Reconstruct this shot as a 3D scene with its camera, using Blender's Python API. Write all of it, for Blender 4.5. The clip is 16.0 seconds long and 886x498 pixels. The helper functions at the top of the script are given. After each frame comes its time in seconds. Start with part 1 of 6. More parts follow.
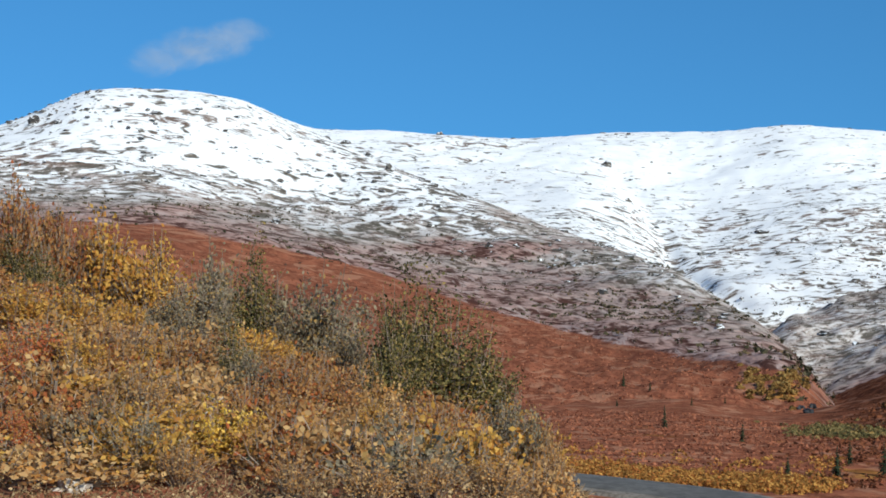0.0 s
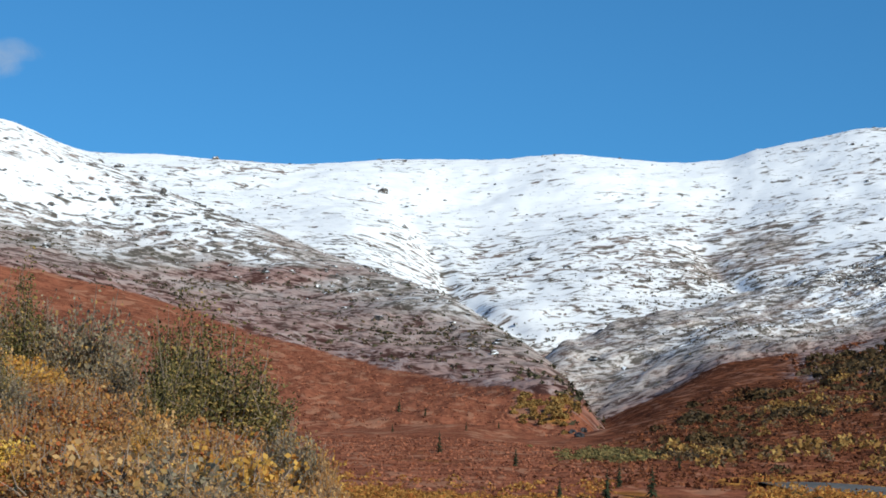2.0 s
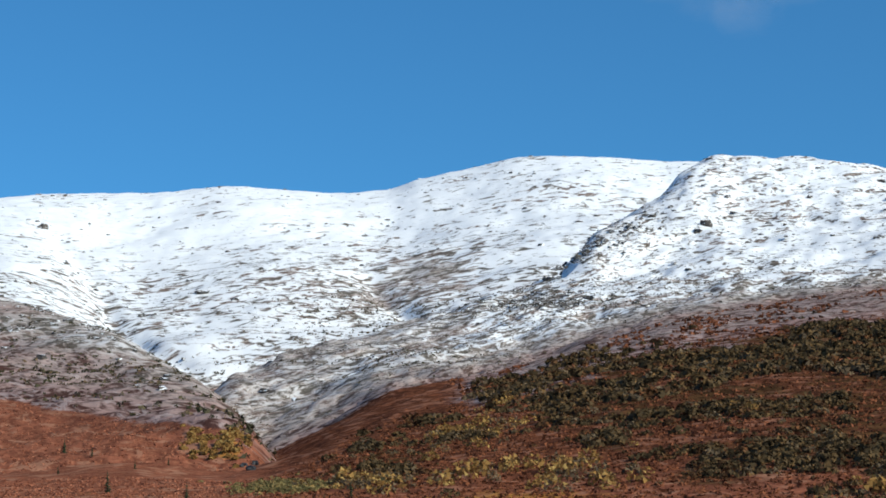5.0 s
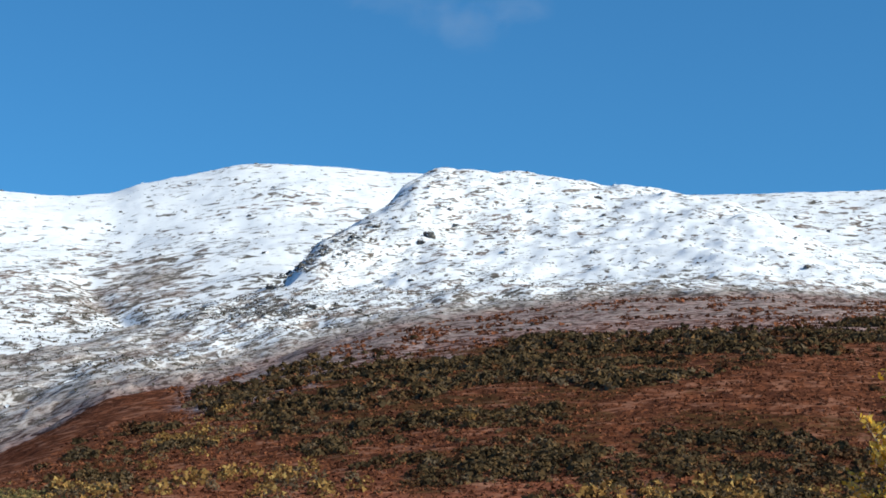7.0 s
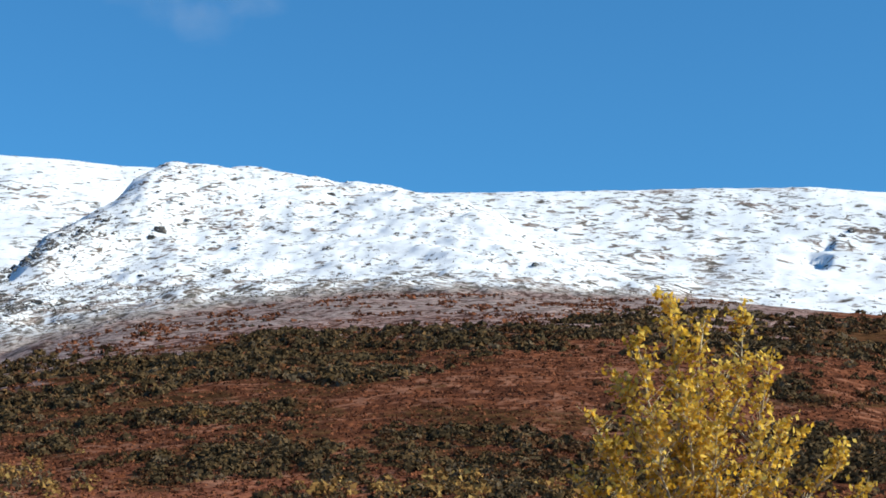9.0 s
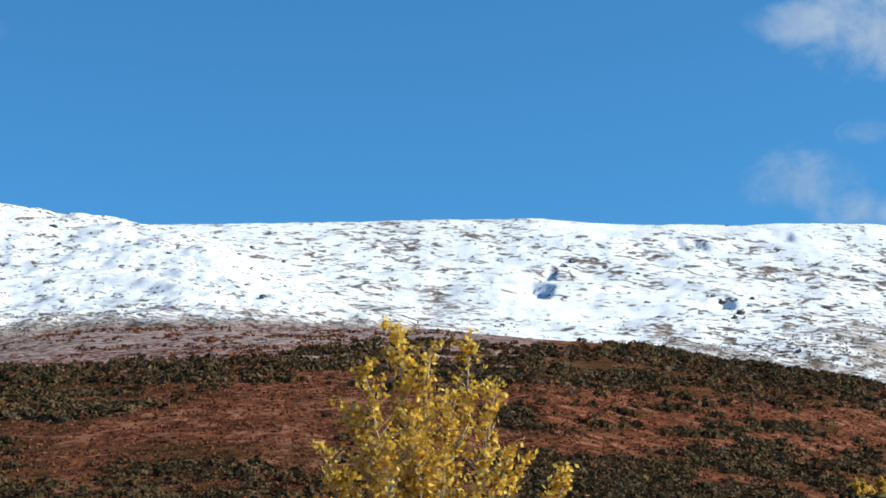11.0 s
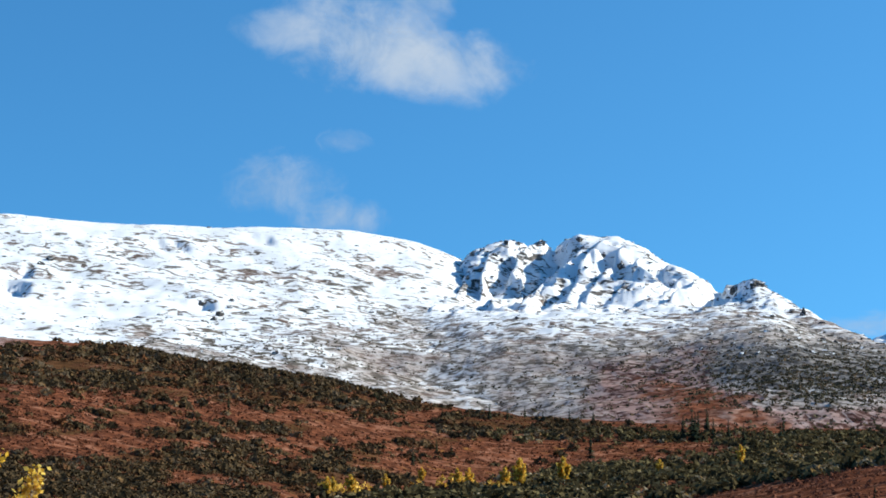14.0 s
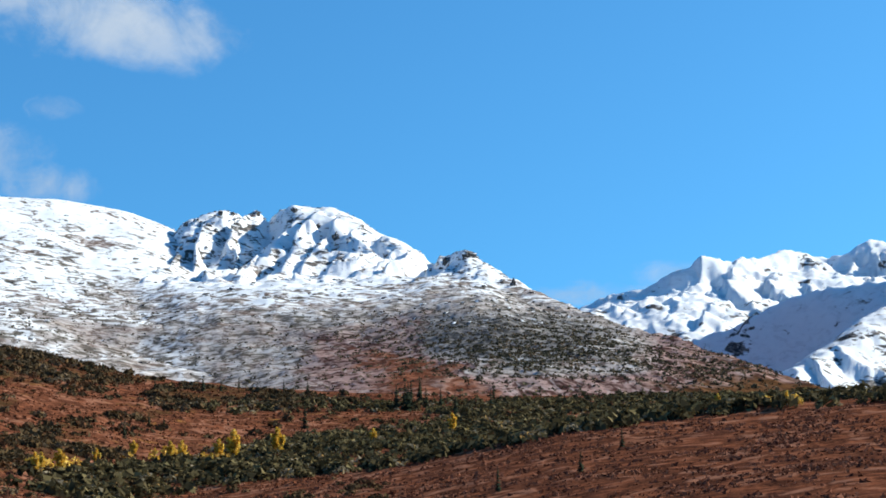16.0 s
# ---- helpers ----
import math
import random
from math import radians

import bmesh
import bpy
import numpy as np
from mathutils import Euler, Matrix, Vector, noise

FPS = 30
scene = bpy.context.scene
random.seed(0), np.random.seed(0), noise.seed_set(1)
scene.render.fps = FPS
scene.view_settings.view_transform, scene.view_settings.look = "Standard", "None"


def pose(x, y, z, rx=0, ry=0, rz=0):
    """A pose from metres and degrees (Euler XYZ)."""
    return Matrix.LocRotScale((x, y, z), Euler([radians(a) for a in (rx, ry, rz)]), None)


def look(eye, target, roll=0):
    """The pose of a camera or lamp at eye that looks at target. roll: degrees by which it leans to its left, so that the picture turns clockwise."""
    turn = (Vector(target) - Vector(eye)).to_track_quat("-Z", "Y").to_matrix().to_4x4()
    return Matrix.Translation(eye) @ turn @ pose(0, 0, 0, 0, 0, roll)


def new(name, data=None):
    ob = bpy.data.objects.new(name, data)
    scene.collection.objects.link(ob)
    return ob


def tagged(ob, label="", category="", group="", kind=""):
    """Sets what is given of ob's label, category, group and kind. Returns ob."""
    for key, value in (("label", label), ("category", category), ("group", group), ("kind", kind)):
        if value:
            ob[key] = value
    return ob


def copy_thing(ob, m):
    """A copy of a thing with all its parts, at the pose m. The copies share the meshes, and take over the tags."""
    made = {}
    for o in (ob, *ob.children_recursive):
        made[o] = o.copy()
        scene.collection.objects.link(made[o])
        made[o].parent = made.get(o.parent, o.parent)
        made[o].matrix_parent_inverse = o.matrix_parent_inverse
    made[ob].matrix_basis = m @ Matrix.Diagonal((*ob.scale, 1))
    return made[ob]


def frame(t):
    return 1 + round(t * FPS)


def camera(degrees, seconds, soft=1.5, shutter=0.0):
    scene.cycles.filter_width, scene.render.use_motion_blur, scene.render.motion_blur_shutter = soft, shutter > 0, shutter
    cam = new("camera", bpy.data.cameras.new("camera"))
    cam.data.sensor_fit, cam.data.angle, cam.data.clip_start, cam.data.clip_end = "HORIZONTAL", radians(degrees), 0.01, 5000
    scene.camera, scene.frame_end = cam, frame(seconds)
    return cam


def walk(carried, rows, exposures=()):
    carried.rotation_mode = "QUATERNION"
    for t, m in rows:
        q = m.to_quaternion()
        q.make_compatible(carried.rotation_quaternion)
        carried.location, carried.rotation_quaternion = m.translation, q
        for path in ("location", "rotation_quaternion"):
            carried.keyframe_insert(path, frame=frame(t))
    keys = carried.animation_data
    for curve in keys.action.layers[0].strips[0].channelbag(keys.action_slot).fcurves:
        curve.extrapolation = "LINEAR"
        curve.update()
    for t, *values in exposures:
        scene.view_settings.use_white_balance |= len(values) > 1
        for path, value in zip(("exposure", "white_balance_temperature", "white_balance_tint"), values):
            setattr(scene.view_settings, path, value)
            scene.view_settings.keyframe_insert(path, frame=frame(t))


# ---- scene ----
EYE = (0.0, 0.0, 1.6)
# seconds, heading (clockwise from +y), pitch, roll in degrees: a hand-held pan from one standpoint
PAN = [
    (0.0, 0.000, 0.578, 1.199),
    (0.5, 1.469, 0.902, 1.306),
    (1.0, 3.857, 1.183, 0.931),
    (1.5, 5.915, 1.226, 1.200),
    (2.0, 7.573, 1.629, 1.332),
    (2.5, 9.532, 2.450, 0.862),
    (3.0, 11.075, 3.065, 0.714),
    (3.2, 11.995, 3.205, 0.771),
    (5.3, 20.593, 2.944, -0.323),
    (5.5, 21.961, 3.271, -0.199),
    (6.0, 24.927, 2.886, -0.328),
    (6.5, 26.303, 2.806, 0.024),
    (7.0, 28.248, 3.068, 0.270),
    (7.5, 30.358, 3.055, 0.191),
    (8.0, 32.448, 3.005, -0.170),
    (8.5, 35.070, 3.152, -0.026),
    (9.0, 37.334, 2.985, 0.270),
    (9.2, 38.804, 3.155, 0.430),
    (11.3, 48.344, 4.108, -0.877),
    (11.5, 49.772, 4.146, -1.013),
    (12.0, 52.942, 4.103, -0.777),
    (12.5, 55.322, 4.612, -0.778),
    (13.0, 57.951, 4.639, -0.711),
    (13.5, 60.747, 4.473, -0.592),
    (14.0, 64.151, 3.938, -0.238),
    (14.5, 65.762, 4.024, -0.132),
    (15.0, 68.103, 3.722, -0.346),
    (15.5, 71.218, 3.070, -0.398),
    (16.0, 73.839, 2.866, -0.660),]
cam = camera(29.481, 16.0, soft=1.7)


def heading(az, el, r=1.0):
    """The point r metres off along a heading and an elevation, seen from the standpoint."""
    a, e = radians(az), radians(el)
    return Vector((r * math.sin(a), r * math.cos(a), EYE[2] + r * math.tan(e)))


walk(cam, [(t, look(EYE, Vector(EYE) + Vector((math.sin(radians(a)) * math.cos(radians(p)), math.cos(radians(a)) * math.cos(radians(p)),
                                               math.sin(radians(p)))), roll)) for t, a, p, roll in PAN],
     exposures=[(0.0, -0.03), (6.0, -0.02), (7.0, 0.06), (8.0, 0.16), (9.0, 0.2), (12.5, 0.26), (14.0, 0.33), (16.0, 0.38)])

# ---------------------------------------------------------------- light
SUN_AZ, SUN_EL = 146.0, 30.0
world = bpy.data.worlds.new("sky")
scene.world = world
world.use_nodes = True
wn, wl = world.node_tree.nodes, world.node_tree.links
sky = wn.new("ShaderNodeTexSky")
sky.sky_type, sky.sun_disc = "NISHITA", False
sky.sun_elevation, sky.sun_rotation = radians(SUN_EL), radians(SUN_AZ)
sky.altitude, sky.air_density, sky.dust_density, sky.ozone_density = 900, 1.0, 1.8, 2.2
where = wn.new("ShaderNodeTexCoord")
lifted = wn.new("ShaderNodeVectorMath")  # thin mountain air: the horizon as clear as the sky higher up
lifted.operation = "ADD"
lifted.inputs[1].default_value = (0, 0, 0.22)
wl.new(where.outputs["Generated"], lifted.inputs[0])
unit = wn.new("ShaderNodeVectorMath")
unit.operation = "NORMALIZE"
wl.new(lifted.outputs[0], unit.inputs[0])
wl.new(unit.outputs[0], sky.inputs["Vector"])
tint = wn.new("ShaderNodeMix")
tint.data_type, tint.blend_type = "RGBA", "MULTIPLY"
tint.inputs[0].default_value = 1.0
tint.inputs[7].default_value = (0.455, 1.20, 1.57, 1)
wl.new(sky.outputs[0], tint.inputs[6])
wl.new(tint.outputs[2], wn["Background"].inputs["Color"])
wn["Background"].inputs["Strength"].default_value = 0.10
sun = new("sun", bpy.data.lights.new("sun", "SUN"))
sun.data.energy, sun.data.angle, sun.data.color = 5.4, radians(0.55), (1.0, 0.94, 0.79)
sun_dir = Vector((math.sin(radians(SUN_AZ)) * math.cos(radians(SUN_EL)), math.cos(radians(SUN_AZ)) * math.cos(radians(SUN_EL)), math.sin(radians(SUN_EL))))
sun.matrix_world = look(sun_dir * 50, (0, 0, 0))


# ---------------------------------------------------------------- materials
class Mat:
    """A node material, with short ways to add nodes."""

    def __init__(self, name):
        self.m = bpy.data.materials.new(name)
        self.m.use_nodes = True
        self.n, self.l = self.m.node_tree.nodes, self.m.node_tree.links
        self.bsdf, self.out = self.n["Principled BSDF"], self.n["Material Output"]
        self.bsdf.inputs["Specular IOR Level"].default_value = 0.2
        self.pos = self.n.new("ShaderNodeNewGeometry").outputs["Position"]

    def put(self, socket, v):
        if isinstance(v, bpy.types.NodeSocket):
            self.l.new(v, socket)
        elif isinstance(v, tuple) and len(v) == 3 and socket.type == "RGBA":
            socket.default_value = (*v, 1)
        else:
            socket.default_value = v

    def noise(self, scale, detail=4.0, rough=0.6, stretch=None, distort=0.0, of=None):
        v = of or self.pos
        if stretch:
            mp = self.n.new("ShaderNodeMapping")
            mp.inputs["Scale"].default_value = stretch[:3]
            self.l.new(v, mp.inputs[0])
            v = mp.outputs[0]
        t = self.n.new("ShaderNodeTexNoise")
        self.l.new(v, t.inputs["Vector"])
        for k, x in (("Scale", scale), ("Detail", detail), ("Roughness", rough), ("Distortion", distort)):
            t.inputs[k].default_value = x
        return t.outputs["Fac"]

    def math(self, op, a, b=0.0, c=0.0, clamp=False):
        t = self.n.new("ShaderNodeMath")
        t.operation, t.use_clamp = op, clamp
        for i, v in enumerate((a, b, c)):
            self.put(t.inputs[i], v)
        return t.outputs[0]

    def step(self, v, lo, hi):
        t = self.n.new("ShaderNodeMapRange")
        t.interpolation_type = "SMOOTHSTEP"
        self.put(t.inputs["Value"], v)
        t.inputs["From Min"].default_value, t.inputs["From Max"].default_value = lo, hi
        return t.outputs[0]

    def mix(self, f, a, b):
        t = self.n.new("ShaderNodeMix")
        t.data_type = "RGBA"
        self.put(t.inputs[0], f)
        self.put(t.inputs[6], a)
        self.put(t.inputs[7], b)
        return t.outputs[2]

    def attr(self, name):
        t = self.n.new("ShaderNodeAttribute")
        t.attribute_name = name
        return t.outputs["Fac"]

    def bump(self, h, strength, distance):
        t = self.n.new("ShaderNodeBump")
        self.put(t.inputs["Strength"], strength)
        t.inputs["Distance"].default_value = distance
        self.l.new(h, t.inputs["Height"])
        self.l.new(t.outputs[0], self.bsdf.inputs["Normal"])

    def island(self):
        return self.n.new("ShaderNodeNewGeometry").outputs["Random Per Island"]

    def each(self):
        return self.n.new("ShaderNodeObjectInfo").outputs["Random"]

    def done(self, color, rough=0.8):
        self.put(self.bsdf.inputs["Base Color"], color)
        self.put(self.bsdf.inputs["Roughness"], rough)
        return self.m


def terrain_material():
    """Autumn tundra, thin heath, bare rock and fresh snow, by how much snow, gold and rock each place bears.
    Drifts and heath terraces run along the lie of the slope, which the layer tilt gives as a height in metres."""
    k = Mat("tundra_and_snow")
    k.bsdf.inputs["Specular IOR Level"].default_value = 0.0
    snow, gold, rock, scrub_shade_ = k.attr("snow"), k.attr("gold"), k.attr("rock"), k.attr("scrub_shade")
    sep, flow = k.n.new("ShaderNodeSeparateXYZ"), k.n.new("ShaderNodeCombineXYZ")
    k.l.new(k.pos, sep.inputs[0])
    k.l.new(sep.outputs[0], flow.inputs[0])
    k.l.new(sep.outputs[1], flow.inputs[1])
    k.l.new(k.math("SUBTRACT", sep.outputs[2], k.attr("tilt")), flow.inputs[2])
    scaled = k.n.new("ShaderNodeVectorMath")
    scaled.operation = "SCALE"
    k.l.new(flow.outputs[0], scaled.inputs[0])
    k.l.new(k.attr("grain"), scaled.inputs["Scale"])
    lie_ = scaled.outputs[0]
    broad, mid, fine, tiny = k.noise(0.011, 3), k.noise(0.055, 5, 0.65, (0.7, 0.7, 1.3), 0.6, lie_), k.noise(0.15, 3, 0.55, (0.7, 0.7, 1.8), 0.8, lie_), k.noise(0.6, 4, 0.7, None, 0.0, lie_)
    streak = k.noise(0.078, 2.6, 0.5, (0.56, 0.56, 1.35), 1.5, lie_)
    long_ = k.noise(0.075, 4, 0.6, (0.35, 0.35, 2.8), 1.6, lie_)
    red = k.mix(k.step(fine, 0.38, 0.66), (0.155, 0.053, 0.032), (0.285, 0.099, 0.057))
    red = k.mix(k.math("MULTIPLY", k.step(tiny, 0.50, 0.68), 0.65), red, (0.35, 0.152, 0.085))
    red = k.mix(k.math("MULTIPLY", k.math("SUBTRACT", 1.0, k.step(tiny, 0.34, 0.46)), 0.55), red, (0.10, 0.035, 0.022))
    red = k.mix(k.math("MULTIPLY", k.step(streak, 0.53, 0.62), 0.7), red, (0.35, 0.172, 0.108))
    red = k.mix(k.math("MULTIPLY", k.step(broad, 0.5, 0.68), 0.5), red, (0.14, 0.046, 0.03))
    deep_c = k.mix(k.step(k.math("ADD", k.math("MULTIPLY", fine, 0.55), k.math("MULTIPLY", streak, 0.45)), 0.40, 0.60), (0.054, 0.020, 0.012), (0.190, 0.064, 0.032))
    deep_c = k.mix(k.math("MULTIPLY", k.step(tiny, 0.5, 0.66), 0.5), deep_c, (0.25, 0.102, 0.055))
    deep_c = k.mix(k.math("MULTIPLY", k.step(mid, 0.50, 0.62), 0.65), deep_c, (0.065, 0.025, 0.017))
    # pale streaks: sunlit hummocks painted into the colour
    deep_c = k.mix(k.math("MULTIPLY", k.step(streak, 0.54, 0.64), 0.55), deep_c, (0.31, 0.150, 0.098))
    red = k.mix(k.math("MULTIPLY", k.attr("deep"), 0.95), red, deep_c)
    gold_c = k.mix(k.step(fine, 0.4, 0.62), (0.20, 0.085, 0.026), (0.42, 0.20, 0.052))
    gold_c = k.mix(k.math("MULTIPLY", k.step(tiny, 0.48, 0.6), 0.6), gold_c, (0.27, 0.10, 0.04))
    low = k.mix(k.step(k.math("ADD", gold, k.math("MULTIPLY", k.math("SUBTRACT", mid, 0.5), 1.2)), 0.35, 0.65), red, gold_c)
    # dark floor: shade painted under the brush, and dark scrub below the peak
    scrub_shade_c = k.mix(k.step(k.math("ADD", k.math("MULTIPLY", fine, 0.5), k.math("MULTIPLY", tiny, 0.5)), 0.40, 0.62), (0.024, 0.017, 0.008), (0.085, 0.050, 0.020))
    low = k.mix(k.math("MULTIPLY", k.step(k.math("ADD", scrub_shade_, k.math("MULTIPLY", k.math("SUBTRACT", fine, 0.5), 1.6)), 0.30, 0.70), 0.7), low, scrub_shade_c)
    heath = k.mix(k.step(fine, 0.38, 0.64), (0.135, 0.115, 0.102), (0.33, 0.285, 0.25))
    heath = k.mix(k.math("MULTIPLY", k.step(mid, 0.52, 0.66), 0.8), heath, (0.15, 0.110, 0.095))
    heath = k.mix(k.math("MULTIPLY", k.math("SUBTRACT", 1.0, k.step(streak, 0.38, 0.50)), 0.75), heath, (0.092, 0.083, 0.070))
    band = k.noise(0.03, 4, 0.6, (0.3, 0.3, 1.7), 0.9, lie_)
    heath = k.mix(k.math("MULTIPLY", k.step(band, 0.50, 0.62), 0.4), heath, k.mix(k.step(fine, 0.40, 0.60), (0.075, 0.072, 0.058), (0.17, 0.155, 0.13)))
    heath = k.mix(k.math("MULTIPLY", k.math("SUBTRACT", 1.0, k.step(band, 0.38, 0.47)), 0.5), heath, k.mix(k.step(fine, 0.40, 0.60), (0.17, 0.10, 0.082), (0.34, 0.25, 0.21)))
    heath = k.mix(k.step(long_, 0.58, 0.64), heath, (0.33, 0.28, 0.245))
    mauve = k.mix(k.step(k.math("MULTIPLY", k.math("ADD", streak, fine), 0.5), 0.42, 0.58), (0.068, 0.032, 0.027), (0.33, 0.215, 0.19))
    mauve = k.mix(k.math("MULTIPLY", k.step(long_, 0.54, 0.62), 0.7), mauve, (0.40, 0.31, 0.29))
    h = k.math("ADD", snow, k.math("MULTIPLY", k.math("SUBTRACT", mid, 0.5), 0.30))
    cover = k.mix(k.step(h, 0.08, 0.17), low, mauve)
    cover = k.mix(k.step(h, 0.28, 0.46), cover, heath)
    stone = k.mix(k.step(fine, 0.35, 0.65), (0.045, 0.045, 0.048), (0.17, 0.155, 0.14))
    cover = k.mix(k.step(k.math("ADD", rock, k.math("MULTIPLY", k.math("SUBTRACT", fine, 0.5), 0.8)), 0.4, 0.6), cover, stone)
    bare = k.math("ADD", k.math("MULTIPLY", k.math("SUBTRACT", mid, 0.5), 2.6), k.math("MULTIPLY", k.math("SUBTRACT", fine, 0.5), 1.3))
    bare = k.math("ADD", bare, k.math("MULTIPLY", k.math("SUBTRACT", tiny, 0.5), 0.45))
    bare = k.math("ADD", bare, k.math("MULTIPLY", k.math("SUBTRACT", streak, 0.5), 7.2))
    line = k.math("SUBTRACT", 1.0, k.step(k.math("ABSOLUTE", k.math("SUBTRACT", long_, 0.5)), 0.004, 0.030))
    line = k.math("MULTIPLY", line, k.step(mid, 0.42, 0.58))
    s = k.math("ADD", k.math("MULTIPLY_ADD", snow, 3.2, -2.1), bare)
    s = k.math("ADD", s, k.math("MULTIPLY_ADD", band, 3.4, -1.7))
    s = k.math("SUBTRACT", s, k.math("MULTIPLY", line, 0.7))
    s = k.math("SUBTRACT", s, k.math("MULTIPLY", rock, 0.75))
    white = k.math("MULTIPLY", k.step(s, -0.42, 0.36), k.step(snow, 0.34, 0.62))
    snow_c = k.mix(k.step(mid, 0.3, 0.7), (0.76, 0.78, 0.805), (0.81, 0.825, 0.84))
    thin = k.math("MULTIPLY", k.math("SUBTRACT", 1.0, k.step(streak, 0.40, 0.50)), k.math("MULTIPLY_ADD", k.step(mid, 0.40, 0.60), -0.18, 0.24))
    snow_c = k.mix(thin, snow_c, (0.40, 0.40, 0.41))
    dust = k.math("MULTIPLY", k.step(snow, 0.25, 0.52), k.step(k.math("ADD", mid, k.math("ADD", k.math("SUBTRACT", tiny, 0.5), k.math("MULTIPLY_ADD", k.math("ADD", streak, fine), 1.3, -1.3))), 0.37, 0.58))
    dust = k.math("MULTIPLY", dust, k.math("MULTIPLY", k.math("MULTIPLY_ADD", k.step(snow, 0.34, 0.7), 0.14, 0.56), k.math("MULTIPLY_ADD", k.step(rock, 0.1, 0.9), -0.65, 1.0)))
    color = k.mix(white, k.mix(dust, cover, (0.56, 0.515, 0.50)), snow_c)
    k.bump(k.math("ADD", k.math("ADD", fine, k.math("MULTIPLY", mid, 1.3)), k.math("ADD", k.math("MULTIPLY", tiny, 0.35), k.math("MULTIPLY", streak, 0.9))), k.math("MULTIPLY_ADD", white, -0.22, 0.36), 1.8)
    return k.done(color, k.math("MULTIPLY_ADD", white, -0.25, 0.9))


def plain_material(name, dark, light, scale, rough=0.85, bump=0.02, per=None):
    """A two-tone surface with grain and broad stains; per: varied by island or by object."""
    k = Mat(name)
    f = k.math("ADD", k.math("MULTIPLY", k.noise(scale, 5, 0.65), 0.7), k.math("MULTIPLY", k.noise(scale * 0.13, 3), 0.3))
    f = k.step(f, 0.36, 0.64)
    if per:
        f = k.math("ADD", k.math("MULTIPLY", f, 0.4), k.math("MULTIPLY", k.island() if per == "island" else k.each(), 0.6))
    c = k.mix(f, dark, light)
    k.bump(f, 0.5, bump)
    return k.done(c, rough)


def leaf_material(name, a, b, c=None, through_light=0.35):
    """Leaves that differ one by one, and let some light through."""
    k = Mat(name)
    i = k.island()
    col = k.mix(k.step(i, 0.1, 0.9), a, b)
    if c:
        col = k.mix(k.step(k.math("FRACT", k.math("MULTIPLY", i, 7.31)), 0.72, 0.8), col, c)
    col = k.mix(k.math("MULTIPLY", k.each(), 0.25), col, tuple(v * 0.55 for v in a))
    k.done(col, 0.85)
    k.bsdf.inputs["Specular IOR Level"].default_value = 0.06
    t = k.n.new("ShaderNodeBsdfTranslucent")
    k.l.new(col, t.inputs[0])
    m = k.n.new("ShaderNodeMixShader")
    m.inputs[0].default_value = through_light
    k.l.new(k.bsdf.outputs[0], m.inputs[1])
    k.l.new(t.outputs[0], m.inputs[2])
    k.l.new(m.outputs[0], k.out.inputs[0])
    return k.m


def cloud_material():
    """Thin vapour: denser towards the middle of each puff, frayed by noise. It glows evenly in place of sunlight."""
    k = Mat("glowing_vapour")
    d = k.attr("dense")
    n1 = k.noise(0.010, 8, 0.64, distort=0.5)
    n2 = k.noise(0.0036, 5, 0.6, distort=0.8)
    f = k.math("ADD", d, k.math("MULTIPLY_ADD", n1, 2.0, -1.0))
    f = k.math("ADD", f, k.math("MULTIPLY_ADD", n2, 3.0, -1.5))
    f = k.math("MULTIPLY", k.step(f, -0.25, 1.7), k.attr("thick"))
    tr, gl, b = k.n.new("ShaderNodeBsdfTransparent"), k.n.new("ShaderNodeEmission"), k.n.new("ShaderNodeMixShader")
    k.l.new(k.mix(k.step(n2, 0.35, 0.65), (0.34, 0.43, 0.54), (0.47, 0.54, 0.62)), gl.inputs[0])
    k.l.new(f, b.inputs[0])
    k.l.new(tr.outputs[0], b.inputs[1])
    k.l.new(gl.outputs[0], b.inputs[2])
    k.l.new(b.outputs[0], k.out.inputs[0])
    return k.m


def rock_material():
    """Dark lichened rock with snow lying on its ledges."""
    k = Mat("dark_snowy_rock")
    f = k.step(k.math("ADD", k.math("MULTIPLY", k.noise(0.4, 6, 0.7), 0.7), k.math("MULTIPLY", k.noise(0.06, 3), 0.3)), 0.38, 0.62)
    stone = k.mix(f, (0.035, 0.034, 0.037), (0.14, 0.125, 0.11))
    sep = k.n.new("ShaderNodeSeparateXYZ")
    k.l.new(k.n.new("ShaderNodeNewGeometry").outputs["Normal"], sep.inputs[0])
    lies = k.step(k.math("ADD", sep.outputs[2], k.math("MULTIPLY_ADD", k.noise(0.25, 5, 0.7), 2.4, -1.2)), 0.72, 0.90)
    k.bump(f, 0.6, 0.8)
    return k.done(k.mix(lies, stone, (0.82, 0.84, 0.87)), 0.85)


TERRAIN = terrain_material()
ASPHALT = plain_material("worn_asphalt", (0.075, 0.072, 0.068), (0.13, 0.124, 0.117), 1.2, 0.95, 0.01)
GRAVEL = plain_material("road_gravel", (0.10, 0.085, 0.07), (0.24, 0.21, 0.18), 3.0, 0.95, 0.03)
SOIL = plain_material("leaf_litter_soil", (0.055, 0.035, 0.022), (0.17, 0.115, 0.07), 5.0, 0.95, 0.04)
ROCK = rock_material()
PALE_STONE = plain_material("pale_stone", (0.32, 0.29, 0.26), (0.55, 0.51, 0.47), 14.0, 0.85, 0.01)
GREY_STONE = plain_material("blue_grey_stone", (0.06, 0.065, 0.075), (0.16, 0.165, 0.18), 9.0, 0.85, 0.02)
BARK = plain_material("brown_bark", (0.05, 0.035, 0.025), (0.14, 0.10, 0.075), 9.0, 0.9, 0.01)
